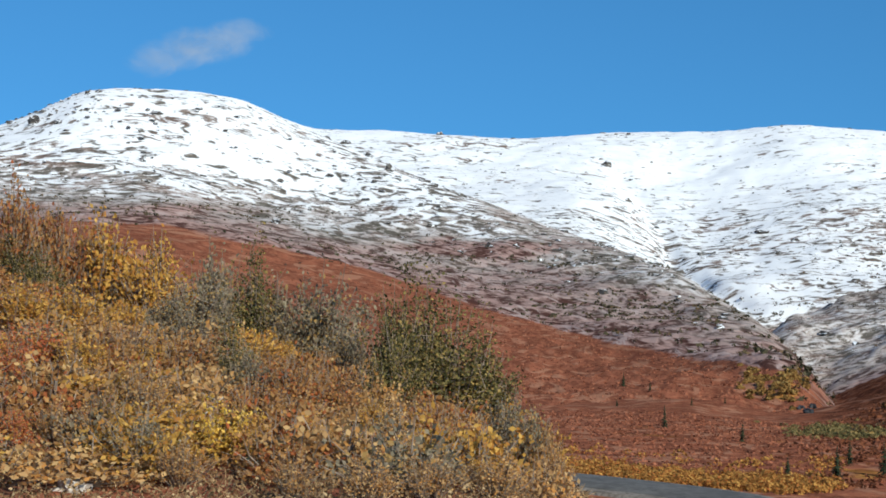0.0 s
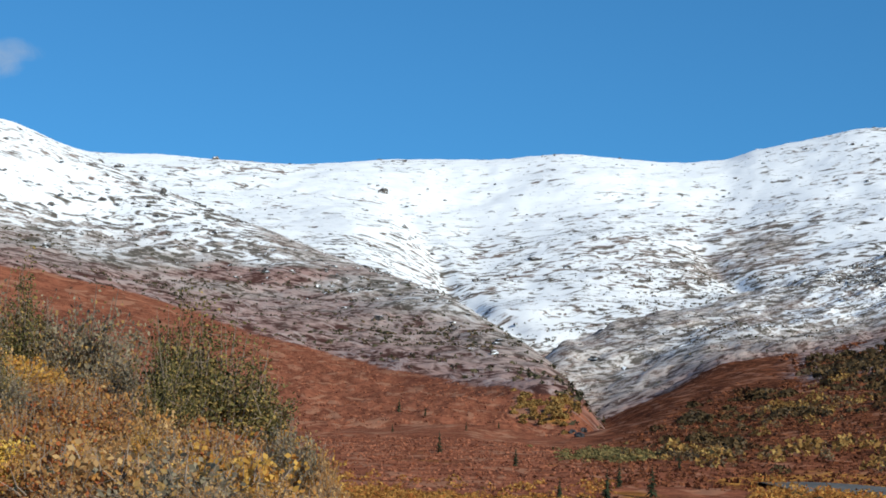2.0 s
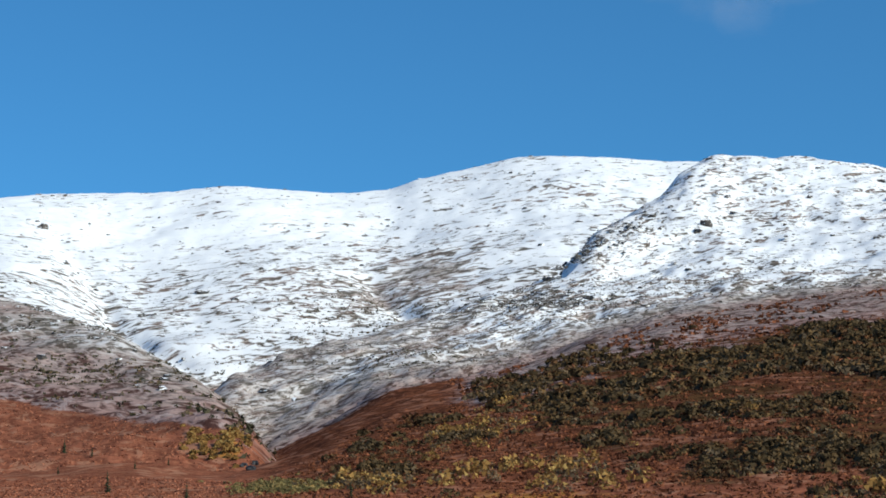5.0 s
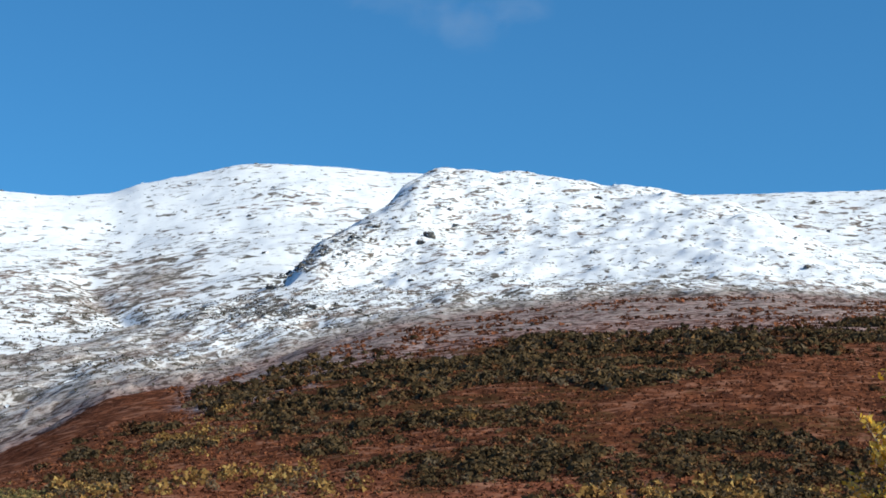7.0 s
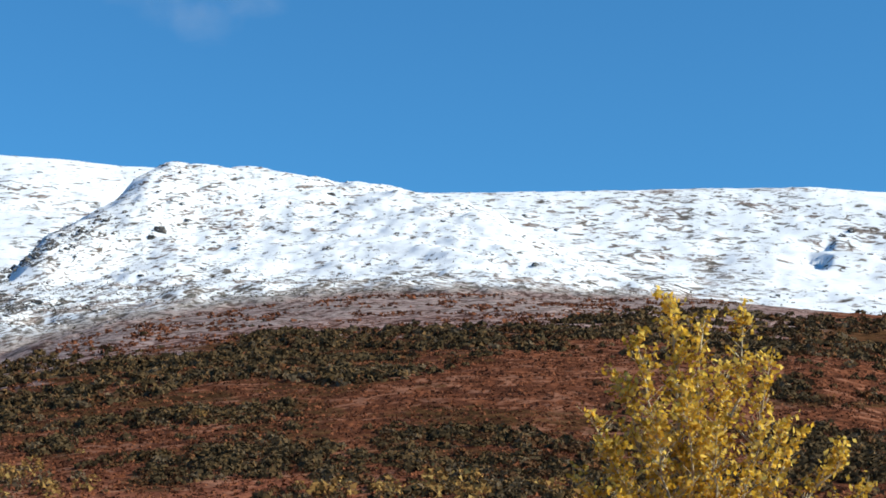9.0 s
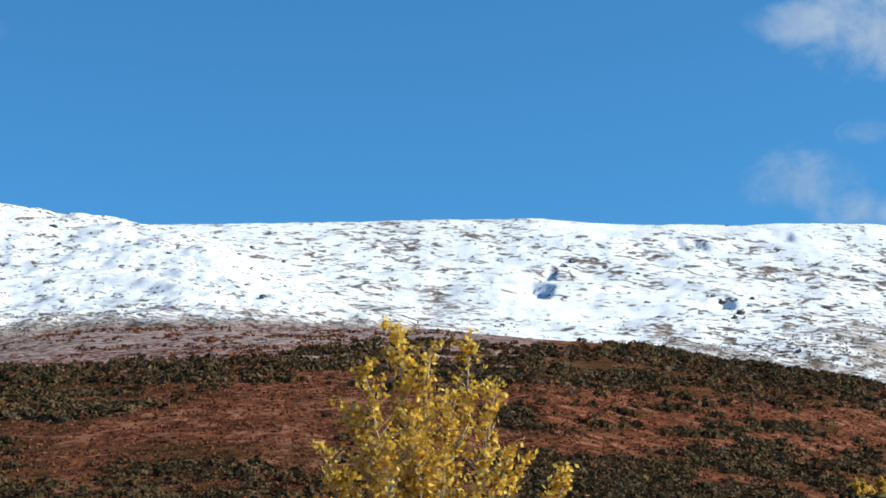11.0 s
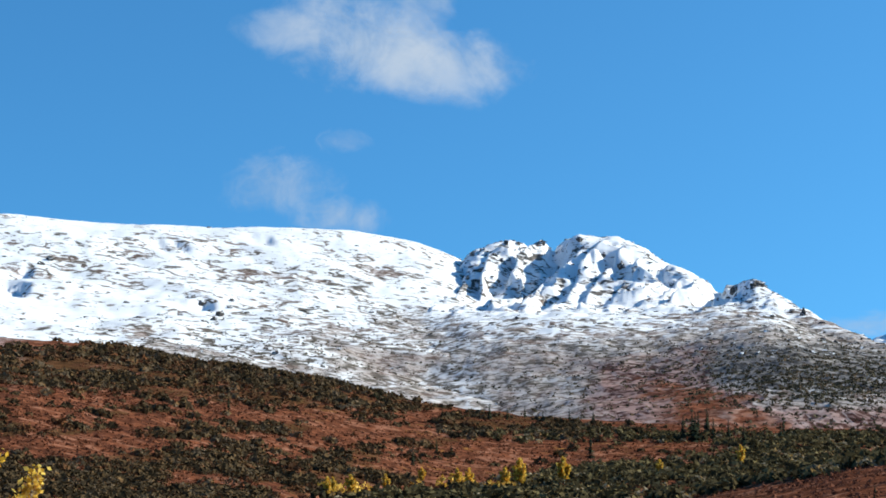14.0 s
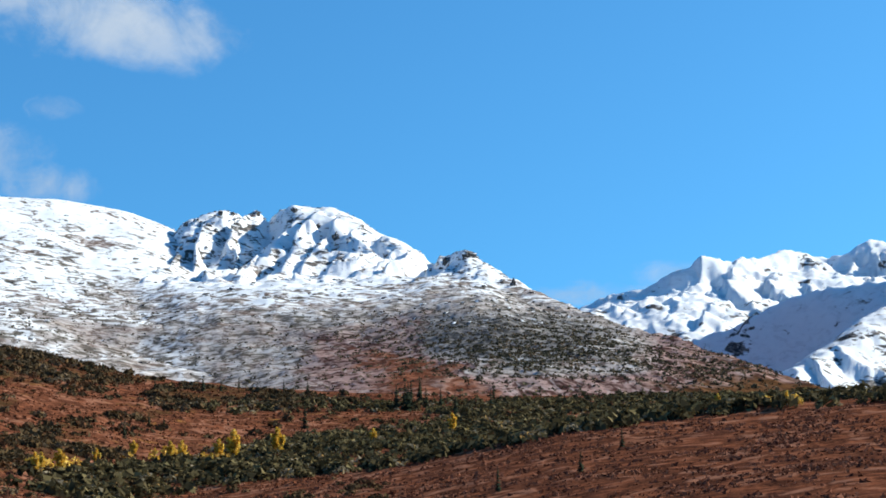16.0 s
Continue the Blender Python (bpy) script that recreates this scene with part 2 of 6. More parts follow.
TWIG = plain_material("grey_twigs", (0.13, 0.095, 0.072), (0.34, 0.265, 0.205), 7.0, 0.9, 0.01, "island")
PALE_BARK = plain_material("pale_aspen_bark", (0.32, 0.26, 0.16), (0.60, 0.52, 0.36), 6.0, 0.8, 0.01)
GOLD_LEAF = leaf_material("gold_leaves", (0.44, 0.235, 0.05), (0.68, 0.405, 0.105), (0.44, 0.19, 0.045))
YELLOW_LEAF = leaf_material("yellow_willow_leaves", (0.56, 0.33, 0.05), (0.84, 0.56, 0.13), (0.34, 0.19, 0.04))
OCHRE_LEAF = leaf_material("ochre_leaves", (0.34, 0.16, 0.045), (0.58, 0.31, 0.085), (0.40, 0.14, 0.04))
BROWN_LEAF = leaf_material("brown_brush_leaves", (0.05, 0.027, 0.015), (0.145, 0.075, 0.036), (0.18, 0.076, 0.032), 0.2)
RUST_LEAF = leaf_material("rust_leaves", (0.27, 0.125, 0.045), (0.50, 0.27, 0.10), (0.40, 0.12, 0.045))
RED_LEAF = leaf_material("red_leaves", (0.40, 0.10, 0.045), (0.58, 0.20, 0.08), (0.52, 0.30, 0.08))
OLIVE_LEAF = leaf_material("olive_leaves", (0.050, 0.048, 0.020), (0.185, 0.155, 0.060), (0.36, 0.25, 0.085), 0.25)
TAN_LEAF = leaf_material("tan_leaves", (0.37, 0.20, 0.085), (0.62, 0.40, 0.18), (0.50, 0.24, 0.07))
GREY_LEAF = leaf_material("grey_green_leaves", (0.17, 0.145, 0.10), (0.36, 0.30, 0.20), (0.42, 0.26, 0.09))
GREEN_LEAF = leaf_material("green_willow_leaves", (0.11, 0.095, 0.04), (0.23, 0.19, 0.08), (0.34, 0.23, 0.09), 0.25)
DARK_STONE = plain_material("very_dark_stone", (0.012, 0.013, 0.016), (0.045, 0.046, 0.05), 2.0, 0.6, 0.05)
BELT_LEAF = leaf_material("streamside_willow_leaves", (0.030, 0.026, 0.013), (0.10, 0.078, 0.037), (0.19, 0.15, 0.068), 0.25)
DEAD_WOOD = plain_material("bleached_dead_wood", (0.30, 0.26, 0.21), (0.55, 0.50, 0.43), 12.0, 0.85, 0.005)
HILL_GOLD = leaf_material("dull_gold_willow_leaves", (0.17, 0.088, 0.03), (0.36, 0.205, 0.066), (0.44, 0.29, 0.10), 0.3)
DARK_LEAF = leaf_material("dark_thicket_leaves", (0.036, 0.026, 0.014), (0.112, 0.075, 0.038), (0.135, 0.082, 0.036), 0.15)
NEEDLE = leaf_material("spruce_needles", (0.016, 0.024, 0.014), (0.045, 0.052, 0.028), None, 0.1)
ASPEN_LEAF = leaf_material("yellow_aspen_leaves", (0.74, 0.45, 0.045), (1.0, 0.75, 0.18), (0.40, 0.22, 0.028), 0.45)
STRAW = leaf_material("dry_grass", (0.32, 0.20, 0.10), (0.58, 0.42, 0.23), (0.20, 0.12, 0.065), 0.3)
TUFT = leaf_material("rust_heath", (0.075, 0.027, 0.015), (0.225, 0.082, 0.041), None, 0.15)
MOOR_TUFT = leaf_material("brown_moor_heath", (0.060, 0.025, 0.018), (0.27, 0.105, 0.062), None, 0.15)
HILL_GREY = leaf_material("grey_brown_brush", (0.082, 0.060, 0.038), (0.17, 0.122, 0.075), (0.21, 0.12, 0.05), 0.2)
PALE_HEATH = leaf_material("pale_heath", (0.20, 0.070, 0.041), (0.40, 0.155, 0.09), None, 0.15)
LITTER = leaf_material("leaf_litter", (0.075, 0.045, 0.024), (0.28, 0.175, 0.09), (0.44, 0.31, 0.17), 0.1)
SCRUB = leaf_material("dark_scrub", (0.035, 0.034, 0.02), (0.10, 0.085, 0.05), (0.15, 0.10, 0.06), 0.1)
GLOW_VAPOUR = cloud_material()


# ---------------------------------------------------------------- shapes
def rough2(x, y, seed=0):
    """Smooth value noise on the plane, -1 to 1."""
    xi, yi = np.floor(x).astype(np.int64), np.floor(y).astype(np.int64)
    u, v = x - xi, y - yi
    u, v = u * u * u * (u * (u * 6 - 15) + 10), v * v * v * (v * (v * 6 - 15) + 10)

    def h(a, b):
        n = (a * 374761393 + b * 668265263 + seed * 1442695041) & 0xFFFFFFFF
        n = ((n ^ (n >> 13)) * 1274126177) & 0xFFFFFFFF
        return ((n ^ (n >> 16)) & 0xFFFF) / 32767.5 - 1

    return (h(xi, yi) * (1 - u) + h(xi + 1, yi) * u) * (1 - v) + (h(xi, yi + 1) * (1 - u) + h(xi + 1, yi + 1) * u) * v


def fractal(x, y, size, octaves=5, seed=0, gain=0.5):
    """Layered noise whose largest forms are size metres wide."""
    t, a, s = 0.0, 1.0, 1.0 / size
    for i in range(octaves):
        t, a, s = t + a * rough2(x * s, y * s, seed + i * 17), a * gain, s * 2.03
    return t


def along(az, table):
    """A value that runs smoothly along the headings: table of (heading, value)."""
    return np.interp(az, [a for a, _ in table], [v for _, v in table])


def soft_along(az, table, width=1.0):
    """The same, rounded off over some degrees."""
    return sum(along(az + d * width, table) for d in (-1, -0.5, 0, 0.5, 1)) / 5


def sm(v, lo, hi):
    t = np.clip((v - lo) / (hi - lo), 0, 1)
    return t * t * (3 - 2 * t)


def mesh_object(name, verts, faces, material, smooth=True, parent=None, label=""):
    me = bpy.data.meshes.new(name)
    verts, faces = np.asarray(verts, dtype=np.float32), np.asarray(faces, dtype=np.int32)
    k = faces.shape[1]
    me.vertices.add(len(verts))
    me.vertices.foreach_set("co", verts.ravel())
    me.loops.add(faces.size)
    me.loops.foreach_set("vertex_index", faces.ravel())
    me.polygons.add(len(faces))
    me.polygons.foreach_set("loop_start", np.arange(0, faces.size, k, dtype=np.int32))
    me.polygons.foreach_set("use_smooth", np.full(len(faces), smooth))
    me.update(calc_edges=True)
    me.validate()
    me.materials.append(material)
    ob = new(name, me)
    if parent:
        ob.parent = parent
    if label:
        tagged(ob, label)
    return ob


def grid_faces(nu, nv):
    i = np.arange((nu - 1) * (nv - 1))
    a = (i // (nv - 1)) * nv + i % (nv - 1)
    return np.stack([a, a + nv, a + nv + 1, a + 1], 1)


def set_layers(ob, **layers):
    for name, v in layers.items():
        at = ob.data.attributes.new(name, "FLOAT", "POINT")
        at.data.foreach_set("value", np.ascontiguousarray(np.broadcast_to(v, len(ob.data.vertices)), dtype=np.float32))


def run_between(stations, n, bend=0.5):
    """Points along each column from station to station (r, z), as smooth curves: arrays (columns, rows)."""
    r = np.stack([s[0] for s in stations], 1)
    z = np.stack([s[1] for s in stations], 1)
    slope = np.zeros_like(z)
    d = (z[:, 1:] - z[:, :-1]) / (r[:, 1:] - r[:, :-1])
    slope[:, 0], slope[:, -1] = d[:, 0], d[:, -1]
    w = (r[:, 1:-1] - r[:, :-2]) / (r[:, 2:] - r[:, :-2])
    slope[:, 1:-1] = np.where(d[:, :-1] * d[:, 1:] > 0, d[:, :-1] * (1 - w) + d[:, 1:] * w, 0) * bend * 2
    lim = 2.5 * np.minimum(np.abs(d[:, :-1]), np.abs(d[:, 1:]))
    slope[:, 1:-1] = np.clip(slope[:, 1:-1], -lim, lim)
    rs, zs, ss = [], [], []
    for i in range(r.shape[1] - 1):
        t = np.linspace(0, 1, n[i], endpoint=i == r.shape[1] - 2)[None, :]
        h = (r[:, i + 1] - r[:, i])[:, None]
        rs.append(r[:, i:i + 1] + h * t)
        zs.append((2 * t**3 - 3 * t**2 + 1) * z[:, i:i + 1] + (t**3 - 2 * t**2 + t) * h * slope[:, i:i + 1]
                  + (3 * t**2 - 2 * t**3) * z[:, i + 1:i + 2] + (t**3 - t**2) * h * slope[:, i + 1:i + 2])
        ss.append(np.broadcast_to(i + t, rs[-1].shape))
    return np.hstack(rs), np.hstack(zs), np.hstack(ss)


def rise(el, r):
    return EYE[2] + r * np.tan(np.radians(el))


# ---------------------------------------------------------------- the ground, one sheet to the horizon
Z13 = [(-180, -0.5), (-40, -0.3), (-15, -0.1), (3, -0.2), (8, -1.0), (14, -1.7), (60, -1.9), (90, -1.2), (110, -0.6), (180, -0.5)]
Z28 = [(-180, -1.5), (-60, 0.5), (-20, 1.5), (-14.7, 1.1), (-7, 0.15), (-2, -0.5), (2, -1.3), (4, -1.9), (5.5, -2.4), (8, -3.6), (14, -4.4), (60, -4.6),
       (90, -4.2), (110, -2.5), (180, -1.5)]
Z60 = [(-180, -3), (-60, -4), (-15, -7), (8, -9.5), (60, -9), (90, -8), (120, -4), (180, -3)]
Z112 = [(-180, -6), (-60, -12), (-10, -15.7), (30, -15.7), (40, -14), (66, -15), (75, -13.5), (88, -9.5), (120, -7), (180, -6)]
Z165 = [(-180, -8), (-60, -14), (-10, -15.9), (22, -15.9), (30, -15.2), (40, -14), (55, -16), (66, -19), (72, -17), (80, -13), (88, -10), (120, -9), (180, -8)]
E300 = [(-180, -2), (-60, -4), (0, -4.8), (8, -4.6), (12, -5.0), (16, -3.9), (22, -3.0), (26, -2.3), (31, -1.8), (40, -1.5), (50, -1.8), (55, -2.8), (60, -4.2),
        (64.6, -5.3), (68.3, -4.86), (72.2, -4.55), (77.9, -3.47), (81.7, -3.02), (86.9, -2.47), (90, -2.1), (110, -1.8), (180, -2)]
E450 = [(-180, -1.6), (-60, -3), (4, -3.9), (8, -3.7), (11, -4.3), (12.3, -4.6), (14.6, -3.4), (16.9, -2.5), (20, -2.0), (26, -0.9), (31, -0.4), (40, 0.05),
        (50, -0.3), (55, -1.2), (60, -2.2), (64.6, -3.3), (72, -3.4), (78, -3.7), (82, -3.9), (87, -3.9), (95, -3.5), (120, -2), (180, -1.6)]
R_CREST = [(-180, 600), (-20, 520), (12.3, 480), (14.6, 500), (16.9, 520), (20, 560), (26, 650), (31, 700), (40, 720), (50, 720), (56, 700), (60, 680), (63, 650),
           (67, 620), (180, 620)]
E_CREST = [(-180, -1.3), (-60, -3), (8, -3.8), (12.3, -4.55), (14.6, -3.36), (16.9, -2.05), (20.3, -1.5), (26.1, 0.2), (31, 0.95), (34.5, 1.3), (39.2, 1.4),
           (43, 1.22), (46.8, 1.2), (48.3, 1.02), (50.5, 0.75), (53.5, 0.58), (55.6, 0.12), (59.4, -0.51), (63.2, -1.31), (66.9, -1.82), (69.3, -1.97),
           (75.2, -2.2), (79.8, -2.36), (83.6, -2.28), (86.9, -2.2), (95, -2.1), (180, -1.3)]

ROAD = [(-12, 156), (0, 143), (4.3, 137), (8.1, 131.5), (9.9, 128), (11.8, 116), (14, 104), (18, 97), (24, 94), (30, 97), (35, 106), (36, 117), (34, 126), (29, 138), (25, 153), (22.4, 162), (20.5, 164.5), (18.9, 162)]


# dark brush on the hill, with painted shade beneath: heading, elevation, half-width and half-height in degrees
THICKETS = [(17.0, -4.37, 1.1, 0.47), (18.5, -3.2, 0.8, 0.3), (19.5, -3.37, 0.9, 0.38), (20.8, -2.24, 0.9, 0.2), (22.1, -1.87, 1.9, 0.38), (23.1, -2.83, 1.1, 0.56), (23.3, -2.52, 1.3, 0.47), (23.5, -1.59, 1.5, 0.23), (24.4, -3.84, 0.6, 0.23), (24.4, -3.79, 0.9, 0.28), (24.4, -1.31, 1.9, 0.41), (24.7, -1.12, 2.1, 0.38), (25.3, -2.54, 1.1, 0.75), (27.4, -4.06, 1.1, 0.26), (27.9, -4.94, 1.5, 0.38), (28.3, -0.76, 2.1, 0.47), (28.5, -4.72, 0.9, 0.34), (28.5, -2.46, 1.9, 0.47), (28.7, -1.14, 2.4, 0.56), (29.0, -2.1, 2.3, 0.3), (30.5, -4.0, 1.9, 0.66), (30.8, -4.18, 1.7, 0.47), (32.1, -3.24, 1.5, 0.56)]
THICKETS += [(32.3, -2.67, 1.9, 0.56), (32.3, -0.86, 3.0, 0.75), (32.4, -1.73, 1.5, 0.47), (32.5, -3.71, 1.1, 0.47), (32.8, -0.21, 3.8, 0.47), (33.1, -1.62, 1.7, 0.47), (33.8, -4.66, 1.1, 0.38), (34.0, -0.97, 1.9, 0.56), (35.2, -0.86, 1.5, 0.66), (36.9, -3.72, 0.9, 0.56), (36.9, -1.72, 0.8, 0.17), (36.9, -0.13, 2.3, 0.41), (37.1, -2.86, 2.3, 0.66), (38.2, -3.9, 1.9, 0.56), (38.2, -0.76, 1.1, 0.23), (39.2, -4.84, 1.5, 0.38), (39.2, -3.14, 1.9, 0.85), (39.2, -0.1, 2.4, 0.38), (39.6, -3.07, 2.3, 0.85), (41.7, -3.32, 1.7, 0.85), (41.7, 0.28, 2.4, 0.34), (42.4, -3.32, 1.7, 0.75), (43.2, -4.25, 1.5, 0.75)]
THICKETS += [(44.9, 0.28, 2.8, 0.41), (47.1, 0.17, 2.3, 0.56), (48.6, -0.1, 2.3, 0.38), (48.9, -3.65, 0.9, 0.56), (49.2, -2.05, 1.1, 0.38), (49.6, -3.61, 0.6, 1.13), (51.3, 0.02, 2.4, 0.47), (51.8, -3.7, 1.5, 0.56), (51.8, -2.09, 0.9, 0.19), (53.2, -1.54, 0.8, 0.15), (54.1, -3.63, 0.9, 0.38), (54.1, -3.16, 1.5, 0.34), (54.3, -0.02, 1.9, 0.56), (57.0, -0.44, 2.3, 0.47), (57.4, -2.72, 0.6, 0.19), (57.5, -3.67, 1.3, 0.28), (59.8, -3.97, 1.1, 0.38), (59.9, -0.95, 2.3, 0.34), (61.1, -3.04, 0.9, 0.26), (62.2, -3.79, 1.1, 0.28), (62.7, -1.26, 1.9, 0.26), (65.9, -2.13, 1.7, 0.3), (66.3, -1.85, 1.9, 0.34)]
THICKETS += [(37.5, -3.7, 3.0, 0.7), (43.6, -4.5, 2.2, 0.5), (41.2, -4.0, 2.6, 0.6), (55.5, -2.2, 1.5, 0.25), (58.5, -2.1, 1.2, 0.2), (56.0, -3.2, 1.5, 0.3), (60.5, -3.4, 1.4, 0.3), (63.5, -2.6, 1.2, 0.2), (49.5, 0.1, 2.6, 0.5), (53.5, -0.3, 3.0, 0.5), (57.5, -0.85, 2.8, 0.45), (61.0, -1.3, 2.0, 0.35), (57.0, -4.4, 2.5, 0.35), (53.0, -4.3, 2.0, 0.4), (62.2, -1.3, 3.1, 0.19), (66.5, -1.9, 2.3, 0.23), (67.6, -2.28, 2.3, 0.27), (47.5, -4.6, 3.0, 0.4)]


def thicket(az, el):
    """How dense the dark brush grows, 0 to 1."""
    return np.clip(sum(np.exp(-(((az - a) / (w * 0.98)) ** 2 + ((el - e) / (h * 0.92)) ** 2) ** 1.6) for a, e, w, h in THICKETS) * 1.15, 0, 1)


VERGE = [(-12, 156), (0, 143), (4.3, 137), (8.1, 131.5), (12, 129), (16, 140), (19, 160), (22.4, 162), (26, 150), (34, 124)]


def ground():
    az = np.concatenate([np.arange(-180, -34, 3.0), np.arange(-34, 104, 0.28), np.arange(104, 180, 4.0), [180.0]])
    one = np.ones_like(az)
    rc = soft_along(az, R_CREST)
    crest = rise(soft_along(az, E_CREST, 0.5), rc)
    st = [(-0.05 * one, 0 * one), (5 * one, along(az, [(-180, -0.1), (4, -0.1), (10, -0.4), (90, -0.4), (180, -0.1)]))]
    st += [(r * one, soft_along(az, t, 1.2)) for r, t in ((13, Z13), (28, Z28), (60, Z60), (112, Z112), (165, Z165))]
    st += [(300 * one, rise(soft_along(az, E300), 300)), (450 * one, rise(soft_along(az, E450), 450)), (rc, crest), (rc * 1.2, crest - 12)]
    drop = sm(az, 70, 80) * (1 - sm(az, 112, 150))
    st += [(1100 * one, -38 - 60 * drop), (2600 * one, -45 - 170 * drop), (4900 * one, -45 - 300 * drop)]
    r, z, s = run_between(st, [3, 5, 16, 10, 18, 14, 36, 36, 36, 8, 5, 4, 4])
    x, y = r * np.sin(np.radians(az))[:, None], r * np.cos(np.radians(az))[:, None]
    wide = sm(r, 180, 330)
    z = z + (fractal(x, y, 60, 4, 3) * 1.3 + fractal(x, y, 9, 3, 8) * 0.35) * wide * (r < 900) + fractal(x, y, 3.0, 3, 5) * 0.10 * sm(r, 3, 9) * (1 - sm(r, 100, 112)) \
        + fractal(x, y, 5, 2, 6) * 0.12 * sm(r, 168, 190)
    ob = mesh_object("ground", np.stack([x, y, z], -1).reshape(-1, 3), grid_faces(*r.shape), TERRAIN)
    tagged(ob, "rolling autumn tundra in rust red, gold and brown", "ground", kind="structure")
    el = np.degrees(np.arctan2(z - EYE[2], r))
    a2 = np.broadcast_to(az[:, None], r.shape)
    snow = 0.34 * sm(el + 0.2 * fractal(x, y, 40, 3, 73), crest_el(az)[:, None] - 1.7, crest_el(az)[:, None] - 0.3) * sm(a2, 17.5, 22) * (1 - sm(a2, 47, 52)) * (r > 300)
    off = r - soft_along(az, VERGE, 1.0)[:, None]
    verge = (0.55 + 0.5 * fractal(x, y, 11, 3, 74)) * sm(off, 4, 7) * (1 - sm(off, 16, 34)) * (1 - sm(a2, 22, 30)) + 0.3 * sm(off, 40, 50) * (1 - sm(off, 60, 95)) * (1 - sm(a2, 10, 16))
    verge = verge + 0.30 * sm(a2, 54, 60) * sm(r, 330, 380) * (1 - sm(a2, 80, 88)) * (1 - sm(r, 560, 600))
    bank = (1 - sm(r, 60, 100)) * 0.25
    # the ground under the thickets is painted darker, as shade
    set_layers(ob, tilt=0.0, grain=3.0, scrub_shade=(thicket(a2, el) * (r > 150) * (0.75 + 0.5 * fractal(x, y, 14, 3, 72))).ravel(), snow=snow.ravel(), gold=np.clip(verge + bank, 0, 1).ravel(), rock=0.0, deep=np.clip(sm(a2, 11, 15) * sm(r, 170, 220) + sm(a2, 30, 40) * sm(r, 50, 70), 0, 1).ravel())
    return az, r, z


def crest_el(az):
    return soft_along(az, E_CREST, 0.5)


G_AZ, G_R, G_Z = ground()


def gz(az, r):
    """The height of the ground at a heading and a distance."""
    i = int(np.searchsorted(G_AZ, az))
    a, b = max(i - 1, 0), min(i, len(G_AZ) - 1)
    w = 0 if a == b else (az - G_AZ[a]) / (G_AZ[b] - G_AZ[a])
    return float(np.interp(r, G_R[a], G_Z[a]) * (1 - w) + np.interp(r, G_R[b], G_Z[b]) * w)


def gz_many(az, r):
    """The same for arrays, within the view."""
    i = np.clip(np.searchsorted(G_AZ, az), 1, len(G_AZ) - 1)
    i = np.where(az - G_AZ[i - 1] < G_AZ[i] - az, i - 1, i)
    out = np.empty(len(az))
    for k in np.unique(i):
        m = i == k
        out[m] = np.interp(r[m], G_R[k], G_Z[k])
    return out


def spot(az, r, sink=0.0):
    return Vector((r * math.sin(radians(az)), r * math.cos(radians(az)), gz(az, r) - sink))


# ---------------------------------------------------------------- mountains
SKYLINE = [(-24, 2.2), (-17, 3.4), (-14.83, 4.21), (-14.02, 4.54), (-13.03, 5.08), (-12.13, 5.49), (-11.21, 5.62), (-8.78, 5.64), (-7.07, 5.43), (-6.12, 5.08),
           (-5.15, 4.66), (-4.38, 4.49), (-2.08, 4.49), (-0.54, 4.41), (1.38, 4.35), (2.73, 4.32), (4.07, 4.45), (5.79, 4.59), (9.38, 4.67), (11.6, 4.91),
           (13.37, 4.78), (15.47, 4.65), (17.34, 4.79), (17.62, 5.01), (19.2, 5.34), (20.15, 5.5), (21.3, 5.79), (23.05, 5.84), (24.79, 5.77), (26.42, 5.58),
           (27.28, 5.6)]
SKYLINE_R = [(27.28, 5.6), (28.6, 5.55), (32, 4.9), (35, 4.8), (36.4, 4.86), (38.7, 4.84), (42.5, 4.9), (46.76, 4.97), (49.8, 4.97), (51.6, 4.8), (52.93, 4.7), (54.86, 4.71), (56.4, 4.62),
             (58.52, 4.64), (61.2, 4.53), (63.29, 4.14), (64.59, 3.65), (65.5, 3.0), (67, 2.2), (70, 1.4), (74, 0.3)]
SPUR = [(-24, 2.2), (-17, 3.4), (-14.83, 4.21), (-14.02, 4.54), (-13.03, 5.08), (-12.13, 5.49), (-11.21, 5.62), (-8.78, 5.64), (-7.07, 5.43), (-6.12, 5.08),
        (-5.15, 4.66), (-4.38, 4.4), (-1.67, 3.25), (0.85, 2.35), (4.13, 1.26), (7.77, 0.03), (10.42, -1.46), (11.92, -2.55), (12.35, -3.2), (12.8, -4.1), (13.3, -5.0), (15, -6.4)]
MID = [(10.5, -2.6), (11.82, -1.38), (14.2, -0.68), (16.6, 0.03), (19.2, 0.65), (20.8, 1.2), (22.3, 1.85), (23.23, 2.36), (24.19, 3.28), (26.12, 4.32), (26.7, 4.93), (27.2, 5.38), (27.7, 5.62),
       (28.14, 5.77), (30.89, 5.57), (32.8, 5.4), (33.94, 5.15), (35.28, 5.09), (36.42, 4.89), (37.6, 4.65), (39.1, 4.23), (40.07, 3.57), (42.0, 2.71),
       (43.92, 1.9), (45.0, 1.48), (47, 0.8), (50, -0.5)]
PEAK = [(62, 0.9), (63.6, 2.5), (64.4, 3.0), (64.68, 3.4), (65.3, 3.91), (66.46, 4.21), (67.03, 4.04), (67.52, 4.23), (67.9, 4.09), (68.77, 4.38), (70.11, 4.25), (70.68, 4.02),
        (71.82, 3.34), (73.33, 2.58), (73.81, 2.65), (74.66, 2.8), (75.21, 2.41), (76.23, 1.78), (77.96, 0.92), (80.04, 0.12), (81.55, -0.22), (83.6, -0.96),
        (85.44, -1.72), (86.89, -2.2), (90, -3.2)]
